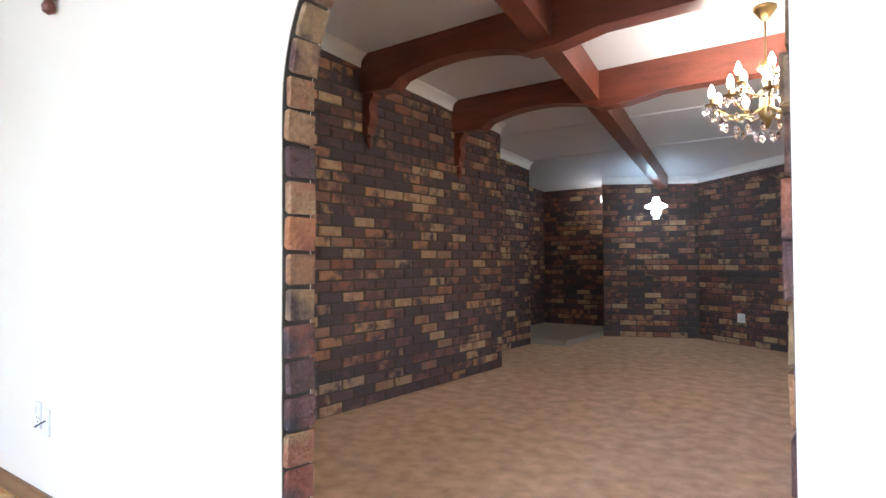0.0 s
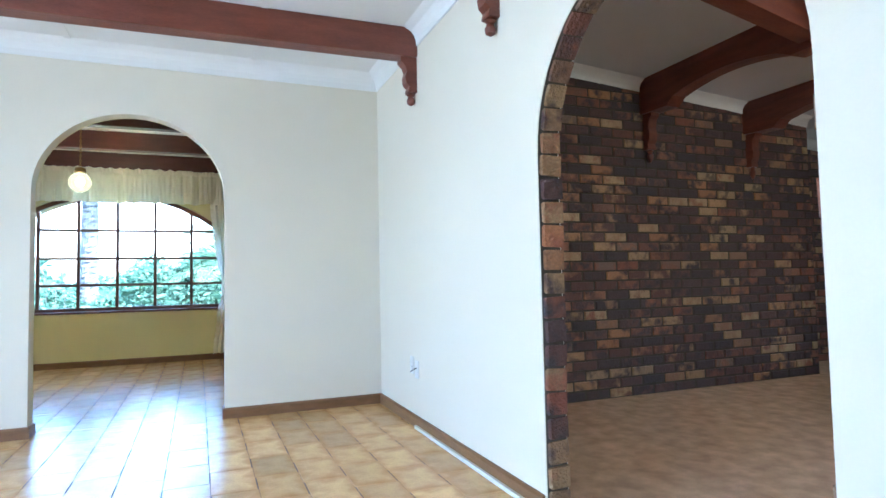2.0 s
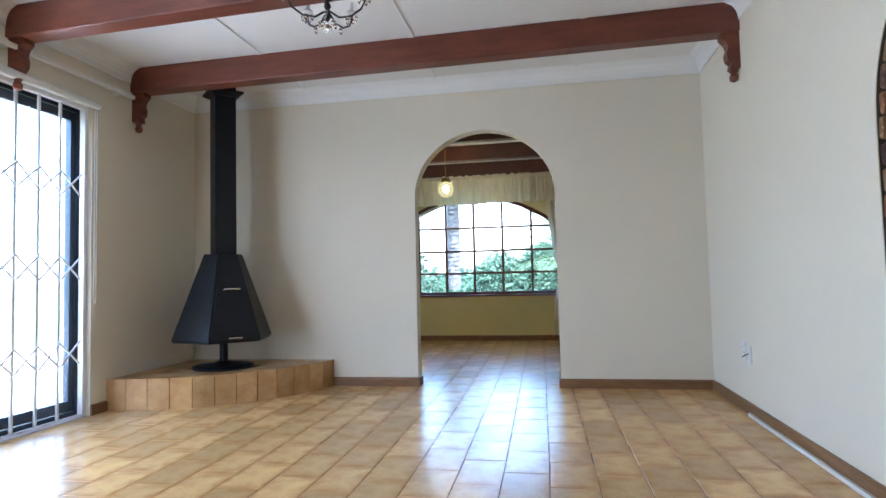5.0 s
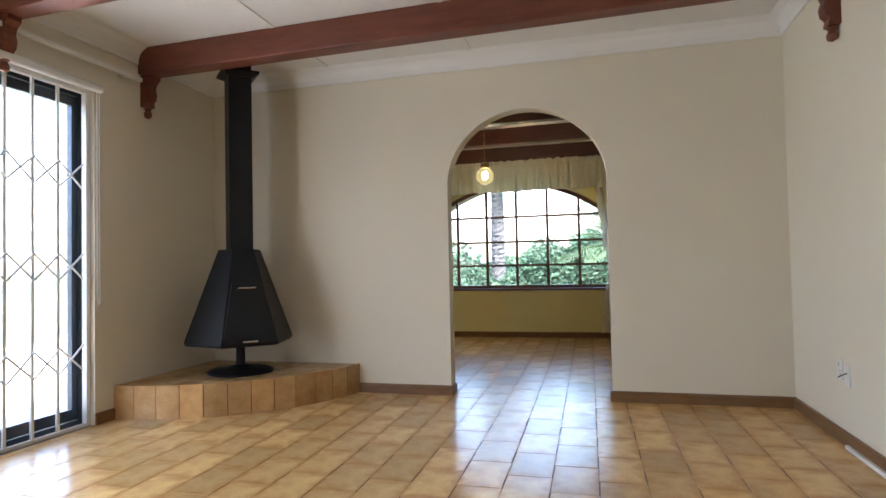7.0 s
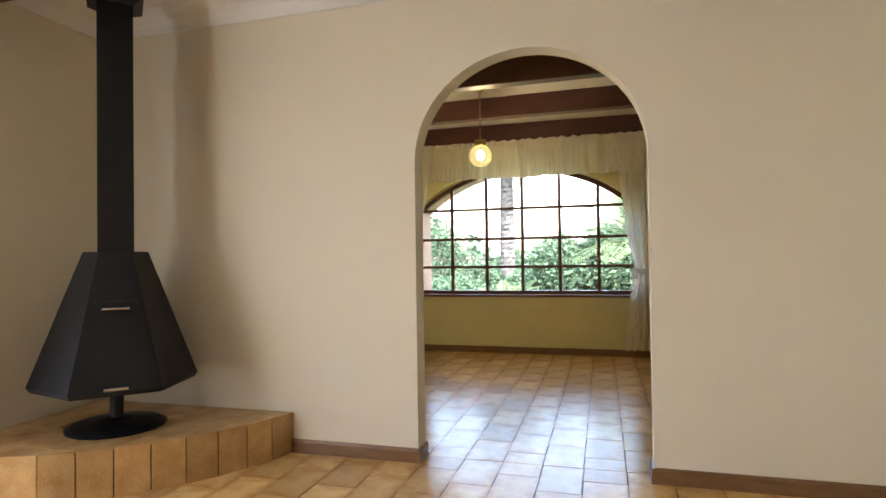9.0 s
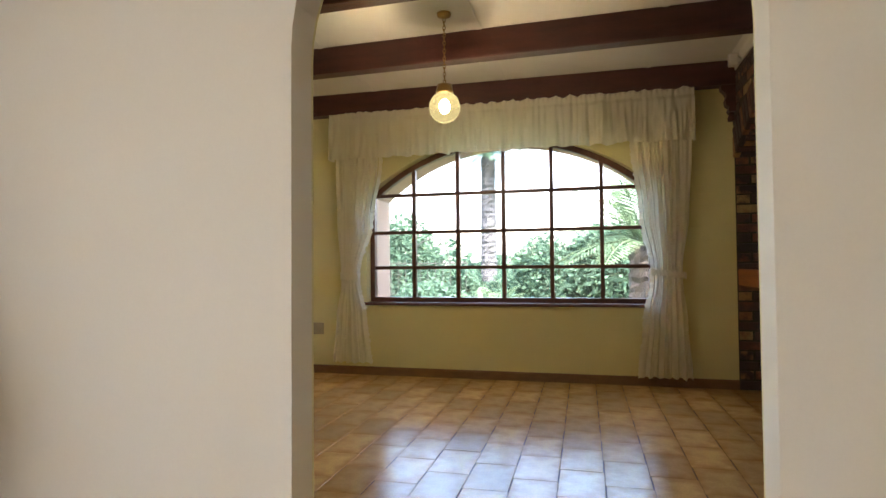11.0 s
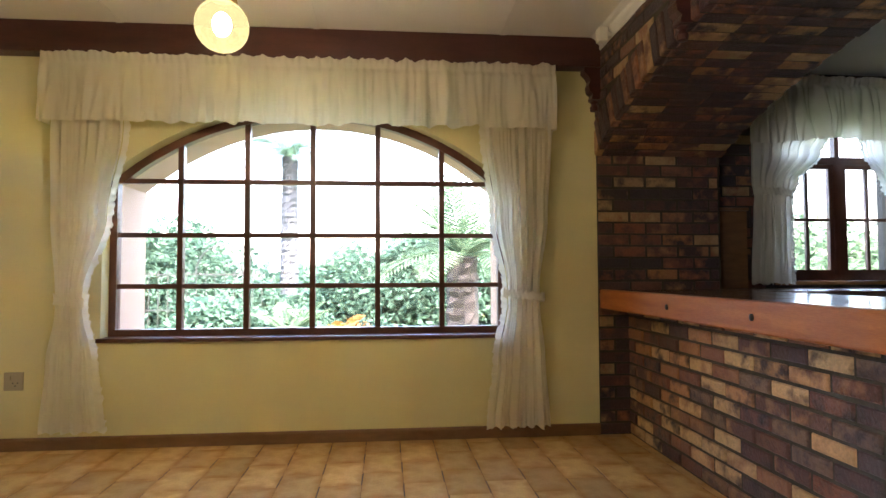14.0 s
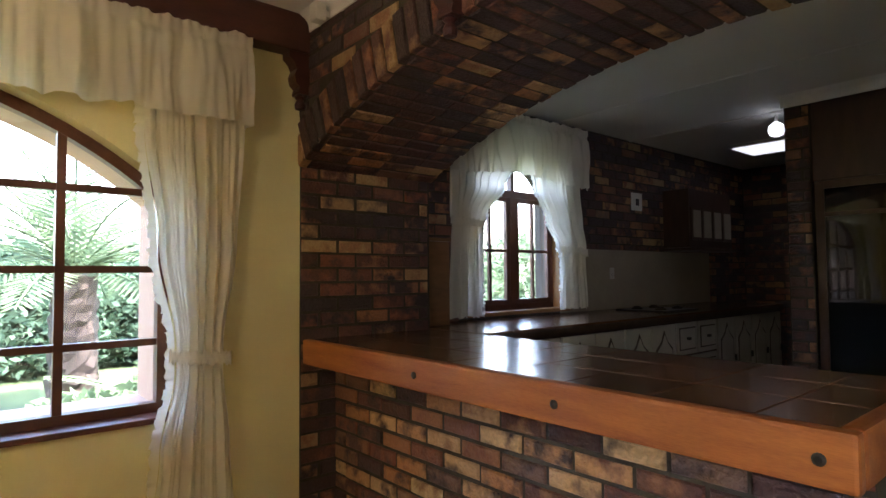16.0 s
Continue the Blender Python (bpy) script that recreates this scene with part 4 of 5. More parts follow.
# ---- dining window ----
XF = -8.66
win = base("window_1", (XF, win_mid, WZ0), "wide arched window in dark reddish timber with many panes", "window", kind="structure")
t = 0.045
bm = bmesh.new()
outer = arc(win_mid, WC, WR - 0.003, WR - 0.003, 90 + half, 90 - half, 28)
innr = arc(win_mid, WC, WR - 0.055, WR - 0.055, 90 + half * 0.965, 90 - half * 0.965, 28)
for (a0, a1), (b0, b1) in zip(zip(outer, outer[1:]), zip(innr, innr[1:])):
    prism(bm, [a0, a1, b1, b0], XF - 0.035, XF + 0.035, "x")
box(bm, XF - 0.035, WY0, WZ0, XF + 0.035, WY0 + t, wsp - 0.01)
box(bm, XF - 0.035, WY1 - t, WZ0, XF + 0.035, WY1, wsp - 0.01)
box(bm, XF - 0.035, WY0 + t, WZ0, XF + 0.035, WY1 - t, WZ0 + 0.05)
part("window_frame", bm, M_FRAME, win)
cols = [-2.188, -1.745, -1.30, -0.85, -0.40]
rows_z = [1.04, 1.388, 1.757]


def top_at(y):
    return WC + math.sqrt((WR - 0.05) ** 2 - (y - win_mid) ** 2)


for y in cols:
    part("mullion", boxes((XF - 0.028, y - 0.018, WZ0 + 0.05, XF + 0.028, y + 0.018, top_at(y))), M_FRAME, win)
ys = [WY0 + t, *cols, WY1 - t]
for z in rows_z:
    for a, b in zip(ys, ys[1:]):
        part("glazing_bar", boxes((XF - 0.022, a + (0.018 if a in cols else 0), z - 0.016, XF + 0.022, b - (0.018 if b in cols else 0), z + 0.016)), M_FRAME, win)
zs = [WZ0 + 0.05, *rows_z]
for a, b in zip(ys, ys[1:]):
    for z0, z1 in zip(zs, zs[1:]):
        g = part("pane", boxes((XF - 0.003, a, z0, XF + 0.003, b, z1)), M_GLASS, win)
        g.visible_shadow = False
    bm = bmesh.new()
    prism(bm, [(a, zs[-1]), (b, zs[-1]), *[(b + (a - b) * k / 4, top_at(b + (a - b) * k / 4)) for k in range(5) if top_at(b + (a - b) * k / 4) > zs[-1] + 0.002]], XF - 0.003, XF + 0.003, "x")
    g = part("pane", bm, M_GLASS, win)
    g.visible_shadow = False
thing("window_sill", boxes((XF + 0.03, WY0 - 0.02, WZ0 - 0.022, -8.495, WY1 + 0.02, WZ0 + 0.006), bevel=0.006), M_FRAME, "dark reddish timber window sill", "sill", kind="structure")

# ---- arched side window with wooden blind ----
w2 = base("window_2", (-7.99, YS - 0.14, 0.36), "narrow arched window in orange timber", "window", kind="structure")
yq = YS - 0.14
x0, x1, cxm, r2 = -8.33, -7.65, -7.99, 0.34
bm = boxes((x0, yq - 0.03, 0.36, x0 + 0.05, yq + 0.03, 1.96), (x1 - 0.05, yq - 0.03, 0.36, x1, yq + 0.03, 1.96), (x0 + 0.05, yq - 0.03, 0.36, x1 - 0.05, yq + 0.03, 0.42))
o2, i2 = arc(cxm, 1.96, r2, r2, 180, 0, 20), arc(cxm, 1.96, r2 - 0.05, r2 - 0.05, 180, 0, 20)
for (a0, a1), (b0, b1) in zip(zip(o2, o2[1:]), zip(i2, i2[1:])):
    prism(bm, [a0, a1, b1, b0], yq - 0.03, yq + 0.03, "y")
part("window_frame", bm, M_PINE, w2)
part("transom", boxes((x0 + 0.05, yq - 0.03, 1.90, x1 - 0.05, yq + 0.03, 1.96)), M_PINE, w2)
part("mullion", boxes((cxm - 0.025, yq - 0.025, 0.42, cxm + 0.025, yq + 0.025, 1.90)), M_PINE, w2)
part("mullion", boxes((cxm - 0.02, yq - 0.025, 1.96, cxm + 0.02, yq + 0.025, 1.96 + r2 - 0.05)), M_PINE, w2)
for z in (0.92, 1.42):
    for a, b in ((x0 + 0.05, cxm - 0.025), (cxm + 0.025, x1 - 0.05)):
        part("glazing_bar", boxes((a, yq - 0.02, z - 0.015, b, yq + 0.02, z + 0.015)), M_PINE, w2)
for a, b in ((x0 + 0.05, cxm - 0.025), (cxm + 0.025, x1 - 0.05)):
    g = part("pane", boxes((a, yq - 0.003, 0.42, b, yq + 0.003, 1.90)), M_GLASS, w2)
    g.visible_shadow = False
thing("window_sill", boxes((x0 - 0.03, YS - 0.11, 0.335, x1 + 0.03, YS + 0.03, 0.362), bevel=0.005), M_FRAME, "dark timber sill of the narrow window", "sill", kind="structure")
vb = base("venetian_blind", (cxm, YS - 0.03, 1.95), "orange wooden venetian blind, let down with open slats", "blind")
part("headrail", boxes((x0 - 0.02, YS - 0.055, 1.90, x1 + 0.02, YS + 0.02, 1.985), bevel=0.004), M_BLIND, vb)
z = 1.875
zlist = []
while z > 0.42:
    zlist.append(z)
    z -= 0.046 if not 1.02 < z < 1.14 else 0.022
for z in zlist:
    s = bmesh.new()
    tilt = 0.013
    prism(s, [(YS - 0.062, z + tilt), (YS - 0.016, z - tilt), (YS - 0.016, z - tilt + 0.0045), (YS - 0.062, z + tilt + 0.0045)], x0 + 0.012, x1 - 0.012, "x")
    part("slat", s, M_BLIND, vb)
part("bottom_rail", boxes((x0 + 0.012, YS - 0.064, 0.385, x1 - 0.012, YS - 0.014, 0.41)), M_BLIND, vb)
for x in (x0 + 0.12, x1 - 0.12):
    bm = bmesh.new()
    tube(bm, [(x, YS - 0.012, 1.9), (x, YS - 0.012, 0.41)], 0.0025, 5)
    part("cord", bm, M_BLIND, vb)


# ---- curtains ----
def cloth(name, grid, material, parent=None, label=""):
    """A cloth from a grid of rows of places."""
    bm = bmesh.new()
    vs = [[bm.verts.new(p) for p in row] for row in grid]
    for a, b in zip(vs, vs[1:]):
        for i in range(len(a) - 1):
            bm.faces.new((a[i], a[i + 1], b[i + 1], b[i]))
    return part(name, bm, material, parent, label, smooth=True)


def lerp_rows(rows, z):
    for (za, *a), (zb, *b) in zip(rows, rows[1:]):
        if zb <= z <= za:
            f = (za - z) / (za - zb)
            f = f * f * (3 - 2 * f)
            return [p + (q - p) * f for p, q in zip(a, b)]
    return list(rows[-1][1:])


def drape(parent, x, out, rows, folds, seed, depth=0.035, frill=0):
    """A curtain hanging at x off the wall: rows of (z, edge a, edge b) from the top down. frill: -1 or 1, on edge a or b."""
    rng = random.Random(seed)
    ph = [rng.uniform(0, 6.28) for _ in range(6)]
    top, low = rows[0][0], rows[-1][0]
    n, m = folds * 16, 70
    grid = []
    for j in range(m + 1):
        z = top + (low - top) * j / m
        a, b = lerp_rows(rows, z)
        squeeze = min(1.0, abs(b - a) / abs(rows[0][2] - rows[0][1]) + 0.25)
        row = []
        for i in range(n + 1):
            f = i / n
            wave = 2.2 * noise.noise(Vector((f * folds * 1.9 + 7 * seed, z * 0.45, seed))) + 0.9 * noise.noise(Vector((f * folds * 4.6, z * 0.7, seed + 5.5)))
            row.append((x + out * (depth * wave * (0.65 + 0.35 * squeeze)), a + (b - a) * f, z + 0.008 * math.sin(2 * math.pi * folds * f + ph[4]) * (j == m)))
        grid.append(row)
    cloth("drape", grid, M_CURTAIN, parent)
    if frill:
        grid = [[], [], []]
        for j in range(m * 3 + 1):
            z = top + (low - top) * j / (m * 3)
            a, b = lerp_rows(rows, z)
            e, s = (a, -1) if frill < 0 else (b, 1)
            if a > b:
                s = -s
            for k in range(3):
                grid[k].append((x + out * (0.01 + k * 0.010 * noise.noise(Vector((j * 0.45, k, seed)))), e + s * k * 0.019 * (1 + 0.5 * noise.noise(Vector((j * 0.6, 3.3, seed)))), z + 0.004 * k * math.sin(j * 1.7)))
        cloth("frill", grid, M_CURTAIN, parent)


def valance(parent, x, y0, y1, ztop, zlow, folds, seed, out=1, sag=None):
    rng = random.Random(seed)
    n, m = folds * 14, 26
    grid = []
    for j in range(m + 1):
        f = j / m
        row = []
        for i in range(n + 1):
            g = i / n
            y = y0 + (y1 - y0) * g
            z_low = zlow + (sag(g) if sag else 0) + 0.018 * noise.noise(Vector((y * 9, seed, 1.5)))
            z = ztop + (z_low - ztop) * f
            fine = 0.007 * math.sin(2 * math.pi * folds * 2.3 * g + 2 * math.sin(9 * g)) * max(0, 1 - f * 6)
            flare = 0.010 + 0.040 * min(1, f * 1.5)
            wave = flare * (1.7 * noise.noise(Vector((y * 11, f * 0.9, seed))) + 0.8 * noise.noise(Vector((y * 27, f * 1.4, seed + 3))))
            pinch = -0.012 if 0.10 < f < 0.16 else 0
            row.append((x + out * (0.03 * f + wave + fine + pinch), y, z + (0.022 * noise.noise(Vector((y * 16, 4.2, seed))) if j == 0 else 0)))
        grid.append(row)
    cloth("valance", grid, M_CURTAIN, parent)


def tieback(parent, x, y0, y1, z, out=1):
    n = 60
    grid = []
    for k in range(5):
        row = []
        for i in range(n + 1):
            a = math.pi * (-0.15 + 1.3 * i / n)
            ruff = 1 + 0.22 * math.sin(i * 1.9 + k) * (abs(k - 2) / 2)
            row.append((x + out * (0.075 * math.sin(a)) * ruff, (y0 + y1) / 2 - (y1 - y0) / 2 * 1.12 * math.cos(a), z + (k - 2) * 0.014 + 0.016 * math.cos(a) + 0.008 * math.sin(i * 1.3) * abs(k - 2) / 2))
        grid.append(row)
    cloth("tieback", grid, M_CURTAIN, parent)


XC = -8.42
cur = base("curtain", (XC, -2.74, 2.5), "cream frilled curtain held by a tieback", "curtain", "dining room curtains")
drape(cur, XC, 1, [(2.50, -2.93, -2.44), (2.05, -2.91, -2.47), (1.5, -2.89, -2.56), (1.0, -2.855, -2.70), (0.90, -2.855, -2.70), (0.55, -2.91, -2.63), (0.13, -2.95, -2.58)], 5, 3, 0.028, 1)
tieback(cur, XC, -2.86, -2.70, 0.955)
cur = base("curtain", (XC, 0.15, 2.5), "cream frilled curtain held by a tieback", "curtain", "dining room curtains")
drape(cur, XC, 1, [(2.50, -0.15, 0.34), (2.05, -0.12, 0.34), (1.5, -0.06, 0.315), (1.02, 0.02, 0.255), (0.92, 0.02, 0.255), (0.55, -0.04, 0.29), (0.09, -0.09, 0.32)], 6, 5, 0.028, -1)
tieback(cur, XC, 0.01, 0.265, 0.975)
val = base("curtain_valance", (XC, -1.3, 2.54), "cream gathered valance across the arched window", "valance")
valance(val, -8.375, -2.97, 0.36, 2.545, 2.095, 34, 2)
for y in (-2.97, 0.36):
    valance_side = [[(-8.375 + (-8.515 + 8.375) * i / 8 + 0.03 * j / 10, y + 0.006 * math.sin(i), 2.545 - 0.45 * j / 10) for i in range(9)] for j in range(11)]
    cloth("return", valance_side, M_CURTAIN, val)
part("batten", boxes((XD, -2.96, 2.50, -8.40, 0.35, 2.525)), M_WHITE, val)

# ---- bar counter ----
bar = base("bar_counter", (-8.45, BAR_Y, 0.9), "bar top of brown tiles with a thick orange-red timber edge", "bar counter")
part("timber_edge", boxes((XD + 0.035, BAR_Y, 0.875, -5.965, BAR_Y + 0.05, 1.008), bevel=0.012), M_BARWOOD, bar)
part("timber_edge", boxes((-6.015, BAR_Y + 0.053, 0.875, -5.965, 1.62, 1.008), bevel=0.012), M_BARWOOD, bar)
part("slab", boxes((XD, BAR_Y + 0.05, 0.90, -6.015, 1.62, 0.984), (XD, 1.25, 0.90, -8.05, 1.63, 0.984)), M_GROUT, bar)
for x in (-7.495, -6.77, -6.04):
    bm = bmesh.new()
    lathe(bm, [(0.015, 0), (0.015, 0.004), (0.009, 0.008), (0.003, 0.009)], 14)
    for v in bm.verts:
        v.co = Vector((x + v.co.x, BAR_Y - v.co.z + 0.001, 0.94 + v.co.y))
    part("bolt", bm, M_IRON, bar, "dark bolt head")
for i in range(9):
    for j in range(3):
        a0, a1 = XD + 0.004 + i * 0.29, min(XD + (i + 1) * 0.29 - 0.004, -6.017)
        b0 = BAR_Y + 0.054 + j * 0.29
        b1 = min(b0 + 0.282, 1.618)
        if a1 - a0 > 0.03:
            part("tile", boxes((a0, b0, 0.983, a1, b1, 1.001), bevel=0.0012), M_BARTILE, bar)

# ---- kitchen ----
ZC = 0.984
kc = base("kitchen_counter", (XK, 1.63, 0.9), "brown tiled kitchen worktop along the window wall", "worktop")
part("slab", boxes((XK, 1.635, 0.94, -8.08, 6.25, ZC)), M_GROUT, kc)
for i in range(16):
    for j in range(3):
        part("tile", boxes((XK + 0.003 + j * 0.272, 1.64 + i * 0.288, ZC, XK + (j + 1) * 0.272 - 0.003, 1.64 + (i + 1) * 0.288 - 0.006, ZC + 0.015)), M_BARTILE, kc)
ybase = 1.66
k = 0
for k in range(6):
    ya, yb = ybase + k * 0.765, ybase + (k + 1) * 0.765 - 0.005
    cab = base("base_cabinet", (-8.5, ya, 0), "ivory base cabinet with pointed-arch door panels", "cabinet", "kitchen base cabinets")
    part("body", boxes((XK + 0.01, ya, 0.0, -8.13, yb, 0.935)), M_KDARK, cab)
    drawers = k in (3,)
    for j in range(2):
        a, b = ya + 0.012 + j * 0.375, ya + 0.012 + (j + 1) * 0.375 - 0.012
        if drawers:
            for z0, z1 in ((0.12, 0.36), (0.38, 0.62), (0.64, 0.915)):
                d = part("drawer", boxes((-8.128, a, z0, -8.108, b, z1), bevel=0.004), M_KWHITE, cab)
                part("bead", boxes((-8.106, a + 0.04, z0 + 0.04, -8.102, b - 0.04, z1 - 0.04)), M_KDARK, d)
                part("inset", boxes((-8.105, a + 0.052, z0 + 0.052, -8.098, b - 0.052, z1 - 0.052)), M_KWHITE, d)
                part("knob", boxes((-8.097, (a + b) / 2 - 0.03, (z0 + z1) / 2 - 0.012, -8.085, (a + b) / 2 + 0.03, (z0 + z1) / 2 + 0.012)), M_IRON, d)
        else:
            d = part("door", boxes((-8.128, a, 0.12, -8.108, b, 0.915), bevel=0.004), M_KWHITE, cab)
            mid = (a + b) / 2
            bm = bmesh.new()
            prism(bm, [(a + 0.05, 0.18), (b - 0.05, 0.18), (b - 0.05, 0.72), (mid + 0.05, 0.78), (mid, 0.87), (mid - 0.05, 0.78), (a + 0.05, 0.72)], -8.107, -8.103, "x")
            part("bead", bm, M_KDARK, d)
            bm = bmesh.new()
            prism(bm, [(a + 0.068, 0.2), (b - 0.068, 0.2), (b - 0.068, 0.705), (mid + 0.042, 0.765), (mid, 0.835), (mid - 0.042, 0.765), (a + 0.068, 0.705)], -8.106, -8.098, "x")
            part("inset", bm, M_KWHITE, d)
            part("knob", lathe(bmesh.new(), [(0.012, 0.5), (0.012, 0.56)], 10, (-8.094, b - 0.03, 0)), M_IRON, d)
hob = base("hob", (-8.5, 4.35, ZC + 0.015), "black gas hob set into the worktop", "hob")
part("plate", boxes((-8.75, 4.05, ZC + 0.015, -8.25, 4.65, ZC + 0.028), bevel=0.004), M_BLACK, hob)
for x, y in ((-8.62, 4.2), (-8.62, 4.5), (-8.38, 4.2), (-8.38, 4.5)):
    part("burner", lathe(bmesh.new(), [(0.05, 0.028), (0.05, 0.04), (0.03, 0.048), (0.03, 0.055)], 16, (x, y, ZC)), M_IRON, hob)
splash = thing("backsplash", boxes((XK, 3.4, ZC + 0.016, XK + 0.012, 6.25, 1.58)), M_SPLASH, "beige tiled splashback behind the hob", "backsplash", kind="structure")
panel = base("bread_box", (-8.7, 1.93, 1.02), "plain wooden upright box on the worktop", "box")
# The box's shade is put into its colour by using the darker skirting wood.
part("box_body", boxes((XK + 0.005, 1.645, ZC + 0.016, -8.66, 1.895, 1.58), bevel=0.006), M_SKIRT, panel)
part("box_lid", boxes((XK + 0.003, 1.64, 1.582, -8.65, 1.905, 1.605), bevel=0.004), M_SKIRT, panel)
clock = base("wall_notice", (XK + 0.01, 4.72, 2.1), "small white framed card on the brick wall", "card")
part("card", boxes((XK + 0.012, 4.57, 2.0, XK + 0.03, 4.75, 2.18)), M_PLASTIC, clock)
part("print", boxes((XK + 0.03, 4.63, 2.05, XK + 0.032, 4.69, 2.12)), M_BLACK, clock)
hoodu = base("wall_cabinet", (XK, 5.6, 1.6), "dark wooden wall cabinet with glazed pale doors", "cabinet")
part("body", boxes((XK + 0.01, 5.2, 1.62, -8.6, 6.2, 2.25), bevel=0.006), M_KDARK, hoodu)
for a in (5.23, 5.47, 5.71, 5.95):
    d = part("door", boxes((-8.598, a, 1.70, -8.58, a + 0.22, 2.05)), M_KDARK, hoodu)
    part("pane", boxes((-8.579, a + 0.03, 1.73, -8.572, a + 0.19, 2.02)), M_SPLASH, d)
part("cornice_shelf", boxes((XK + 0.01, 5.15, 1.585, -8.55, 6.25, 1.615)), M_KDARK, hoodu)

kw = base("window_3", (-9.0, 2.8, 1.05), "small arched kitchen window in dark reddish timber, one sash open", "window", kind="structure")
xk = -9.0
bm = boxes((xk - 0.03, 2.35, 1.05, xk + 0.03, 2.395, 2.06), (xk - 0.03, 3.375, 1.05, xk + 0.03, 3.42, 2.06), (xk - 0.03, 2.395, 1.05, xk + 0.03, 3.375, 1.10))
o2, i2 = arc(2.885, 2.06, 0.535, 0.30, 180, 0, 16), arc(2.885, 2.06, 0.49, 0.255, 180, 0, 16)
for (a0, a1), (b0, b1) in zip(zip(o2, o2[1:]), zip(i2, i2[1:])):
    prism(bm, [a0, a1, b1, b0], xk - 0.03, xk + 0.03, "x")
part("window_frame", bm, M_FRAME, kw)
part("transom", boxes((xk - 0.03, 2.395, 2.0, xk + 0.03, 3.375, 2.06)), M_FRAME, kw)
part("mullion", boxes((xk - 0.03, 2.845, 1.10, xk + 0.03, 2.925, 2.0)), M_FRAME, kw)
part("mullion", boxes((xk - 0.025, 2.865, 2.06, xk + 0.025, 2.905, 2.315)), M_FRAME, kw)
for a, b in ((2.395, 2.845), (2.925, 3.375)):
    m2 = (a + b) / 2
    sash = part("sash", boxes((xk - 0.02, a, 1.10, xk + 0.02, a + 0.035, 2.0), (xk - 0.02, b - 0.035, 1.10, xk + 0.02, b, 2.0), (xk - 0.02, a + 0.035, 1.10, xk + 0.02, b - 0.035, 1.14), (xk - 0.02, a + 0.035, 1.965, xk + 0.02, b - 0.035, 2.0)), M_FRAME, kw)
    part("glazing_bar", boxes((xk - 0.015, m2 - 0.012, 1.14, xk + 0.015, m2 + 0.012, 1.965)), M_FRAME, sash)
    part("glazing_bar", boxes((xk - 0.013, a + 0.035, 1.535, xk + 0.013, b - 0.035, 1.56)), M_FRAME, sash)
    g = part("pane", boxes((xk - 0.003, a + 0.03, 1.135, xk + 0.003, b - 0.03, 1.97)), M_GLASS, sash)
    g.visible_shadow = False
thing("window_sill", boxes((xk + 0.03, 2.27, 1.02, XK + 0.06, 3.5, 1.052), bevel=0.005), M_PINE, "orange timber kitchen window sill", "sill", kind="structure")
thing("trim", boxes((xk + 0.031, 3.395, 1.055, XK + 0.012, 3.418, 2.06)), M_PINE, "orange timber reveal board of the kitchen window", "trim", kind="structure")
XKC = XK + 0.09
kcur = base("curtain", (XKC, 2.3, 2.4), "short cream frilled kitchen curtain held by a tieback", "curtain", "kitchen curtains")
drape(kcur, XKC, 1, [(2.40, 2.05, 2.85), (2.05, 2.05, 2.58), (1.82, 2.05, 2.38), (1.72, 2.07, 2.34), (1.6, 2.06, 2.33), (1.03, 2.03, 2.33)], 6, 11, 0.028, 1)
tieback(kcur, XKC, 2.07, 2.34, 1.74)
kcur = base("curtain", (XKC, 3.5, 2.4), "short cream frilled kitchen curtain held by a tieback", "curtain", "kitchen curtains")
drape(kcur, XKC, 1, [(2.40, 2.85, 3.64), (2.10, 2.98, 3.56), (1.8, 3.14, 3.60), (1.6, 3.27, 3.65), (1.5, 3.32, 3.64), (1.04, 3.32, 3.68)], 6, 13, 0.028, -1)
tieback(kcur, XKC, 3.30, 3.66, 1.55)
kval = base("curtain_valance", (XKC, 2.9, 2.7), "cream gathered valance over the kitchen window", "valance")
valance(kval, XK + 0.13, 2.0, 3.69, 2.66, 2.11, 18, 4, 1, lambda g: 0.05 * math.sin(math.pi * g) ** 2)

part("batten", boxes((XK, 2.02, 2.625, XK + 0.115, 3.67, 2.65)), M_WHITE, kval)

# glazed dark unit and far door
unit = base("glazed_unit", (-6.4, 4.3, 0), "dark wooden built-in with black glass doors", "cupboard")
part("carcass", boxes((-7.12, 4.24, 0, -5.64, 4.85, CK - 0.01)), M_KDARK, unit)
part("header", boxes((-7.12, 4.205, 2.03, -5.64, 4.238, CK - 0.01), bevel=0.006), M_KDARK, unit)
part("plinth", boxes((-7.12, 4.205, 0, -5.64, 4.238, 0.5), bevel=0.006), M_KDARK, unit)
for a in (-7.10, -6.36):
    d = part("door", boxes((a, 4.21, 0.51, a + 0.05, 4.238, 2.02), (a + 0.68, 4.21, 0.51, a + 0.73, 4.238, 2.02), (a + 0.05, 4.21, 0.51, a + 0.68, 4.238, 0.56), (a + 0.05, 4.21, 1.97, a + 0.68, 4.238, 2.02), (a + 0.05, 4.21, 1.76, a + 0.68, 4.238, 1.79)), M_KDARK, unit)
    part("pane", boxes((a + 0.05, 4.224, 0.56, a + 0.68, 4.232, 1.97)), M_DARKGLASS, d)
unit_pier = wall("wall_kitchen_pier", boxes((-7.30, 4.2, 0, -7.125, 4.9, CK)), M_MORTAR, "dark clinker brick pier beside the glazed unit")
run("trim", (-7.32, 4.2), (-5.62, 4.2), (0, -1), cove(CK, 0.09, 0.06), *CORN)
fd = base("door_1", (-7.9, END_Y, 0), "dark door with a pale glazed panel, closed", "door", kind="structure")
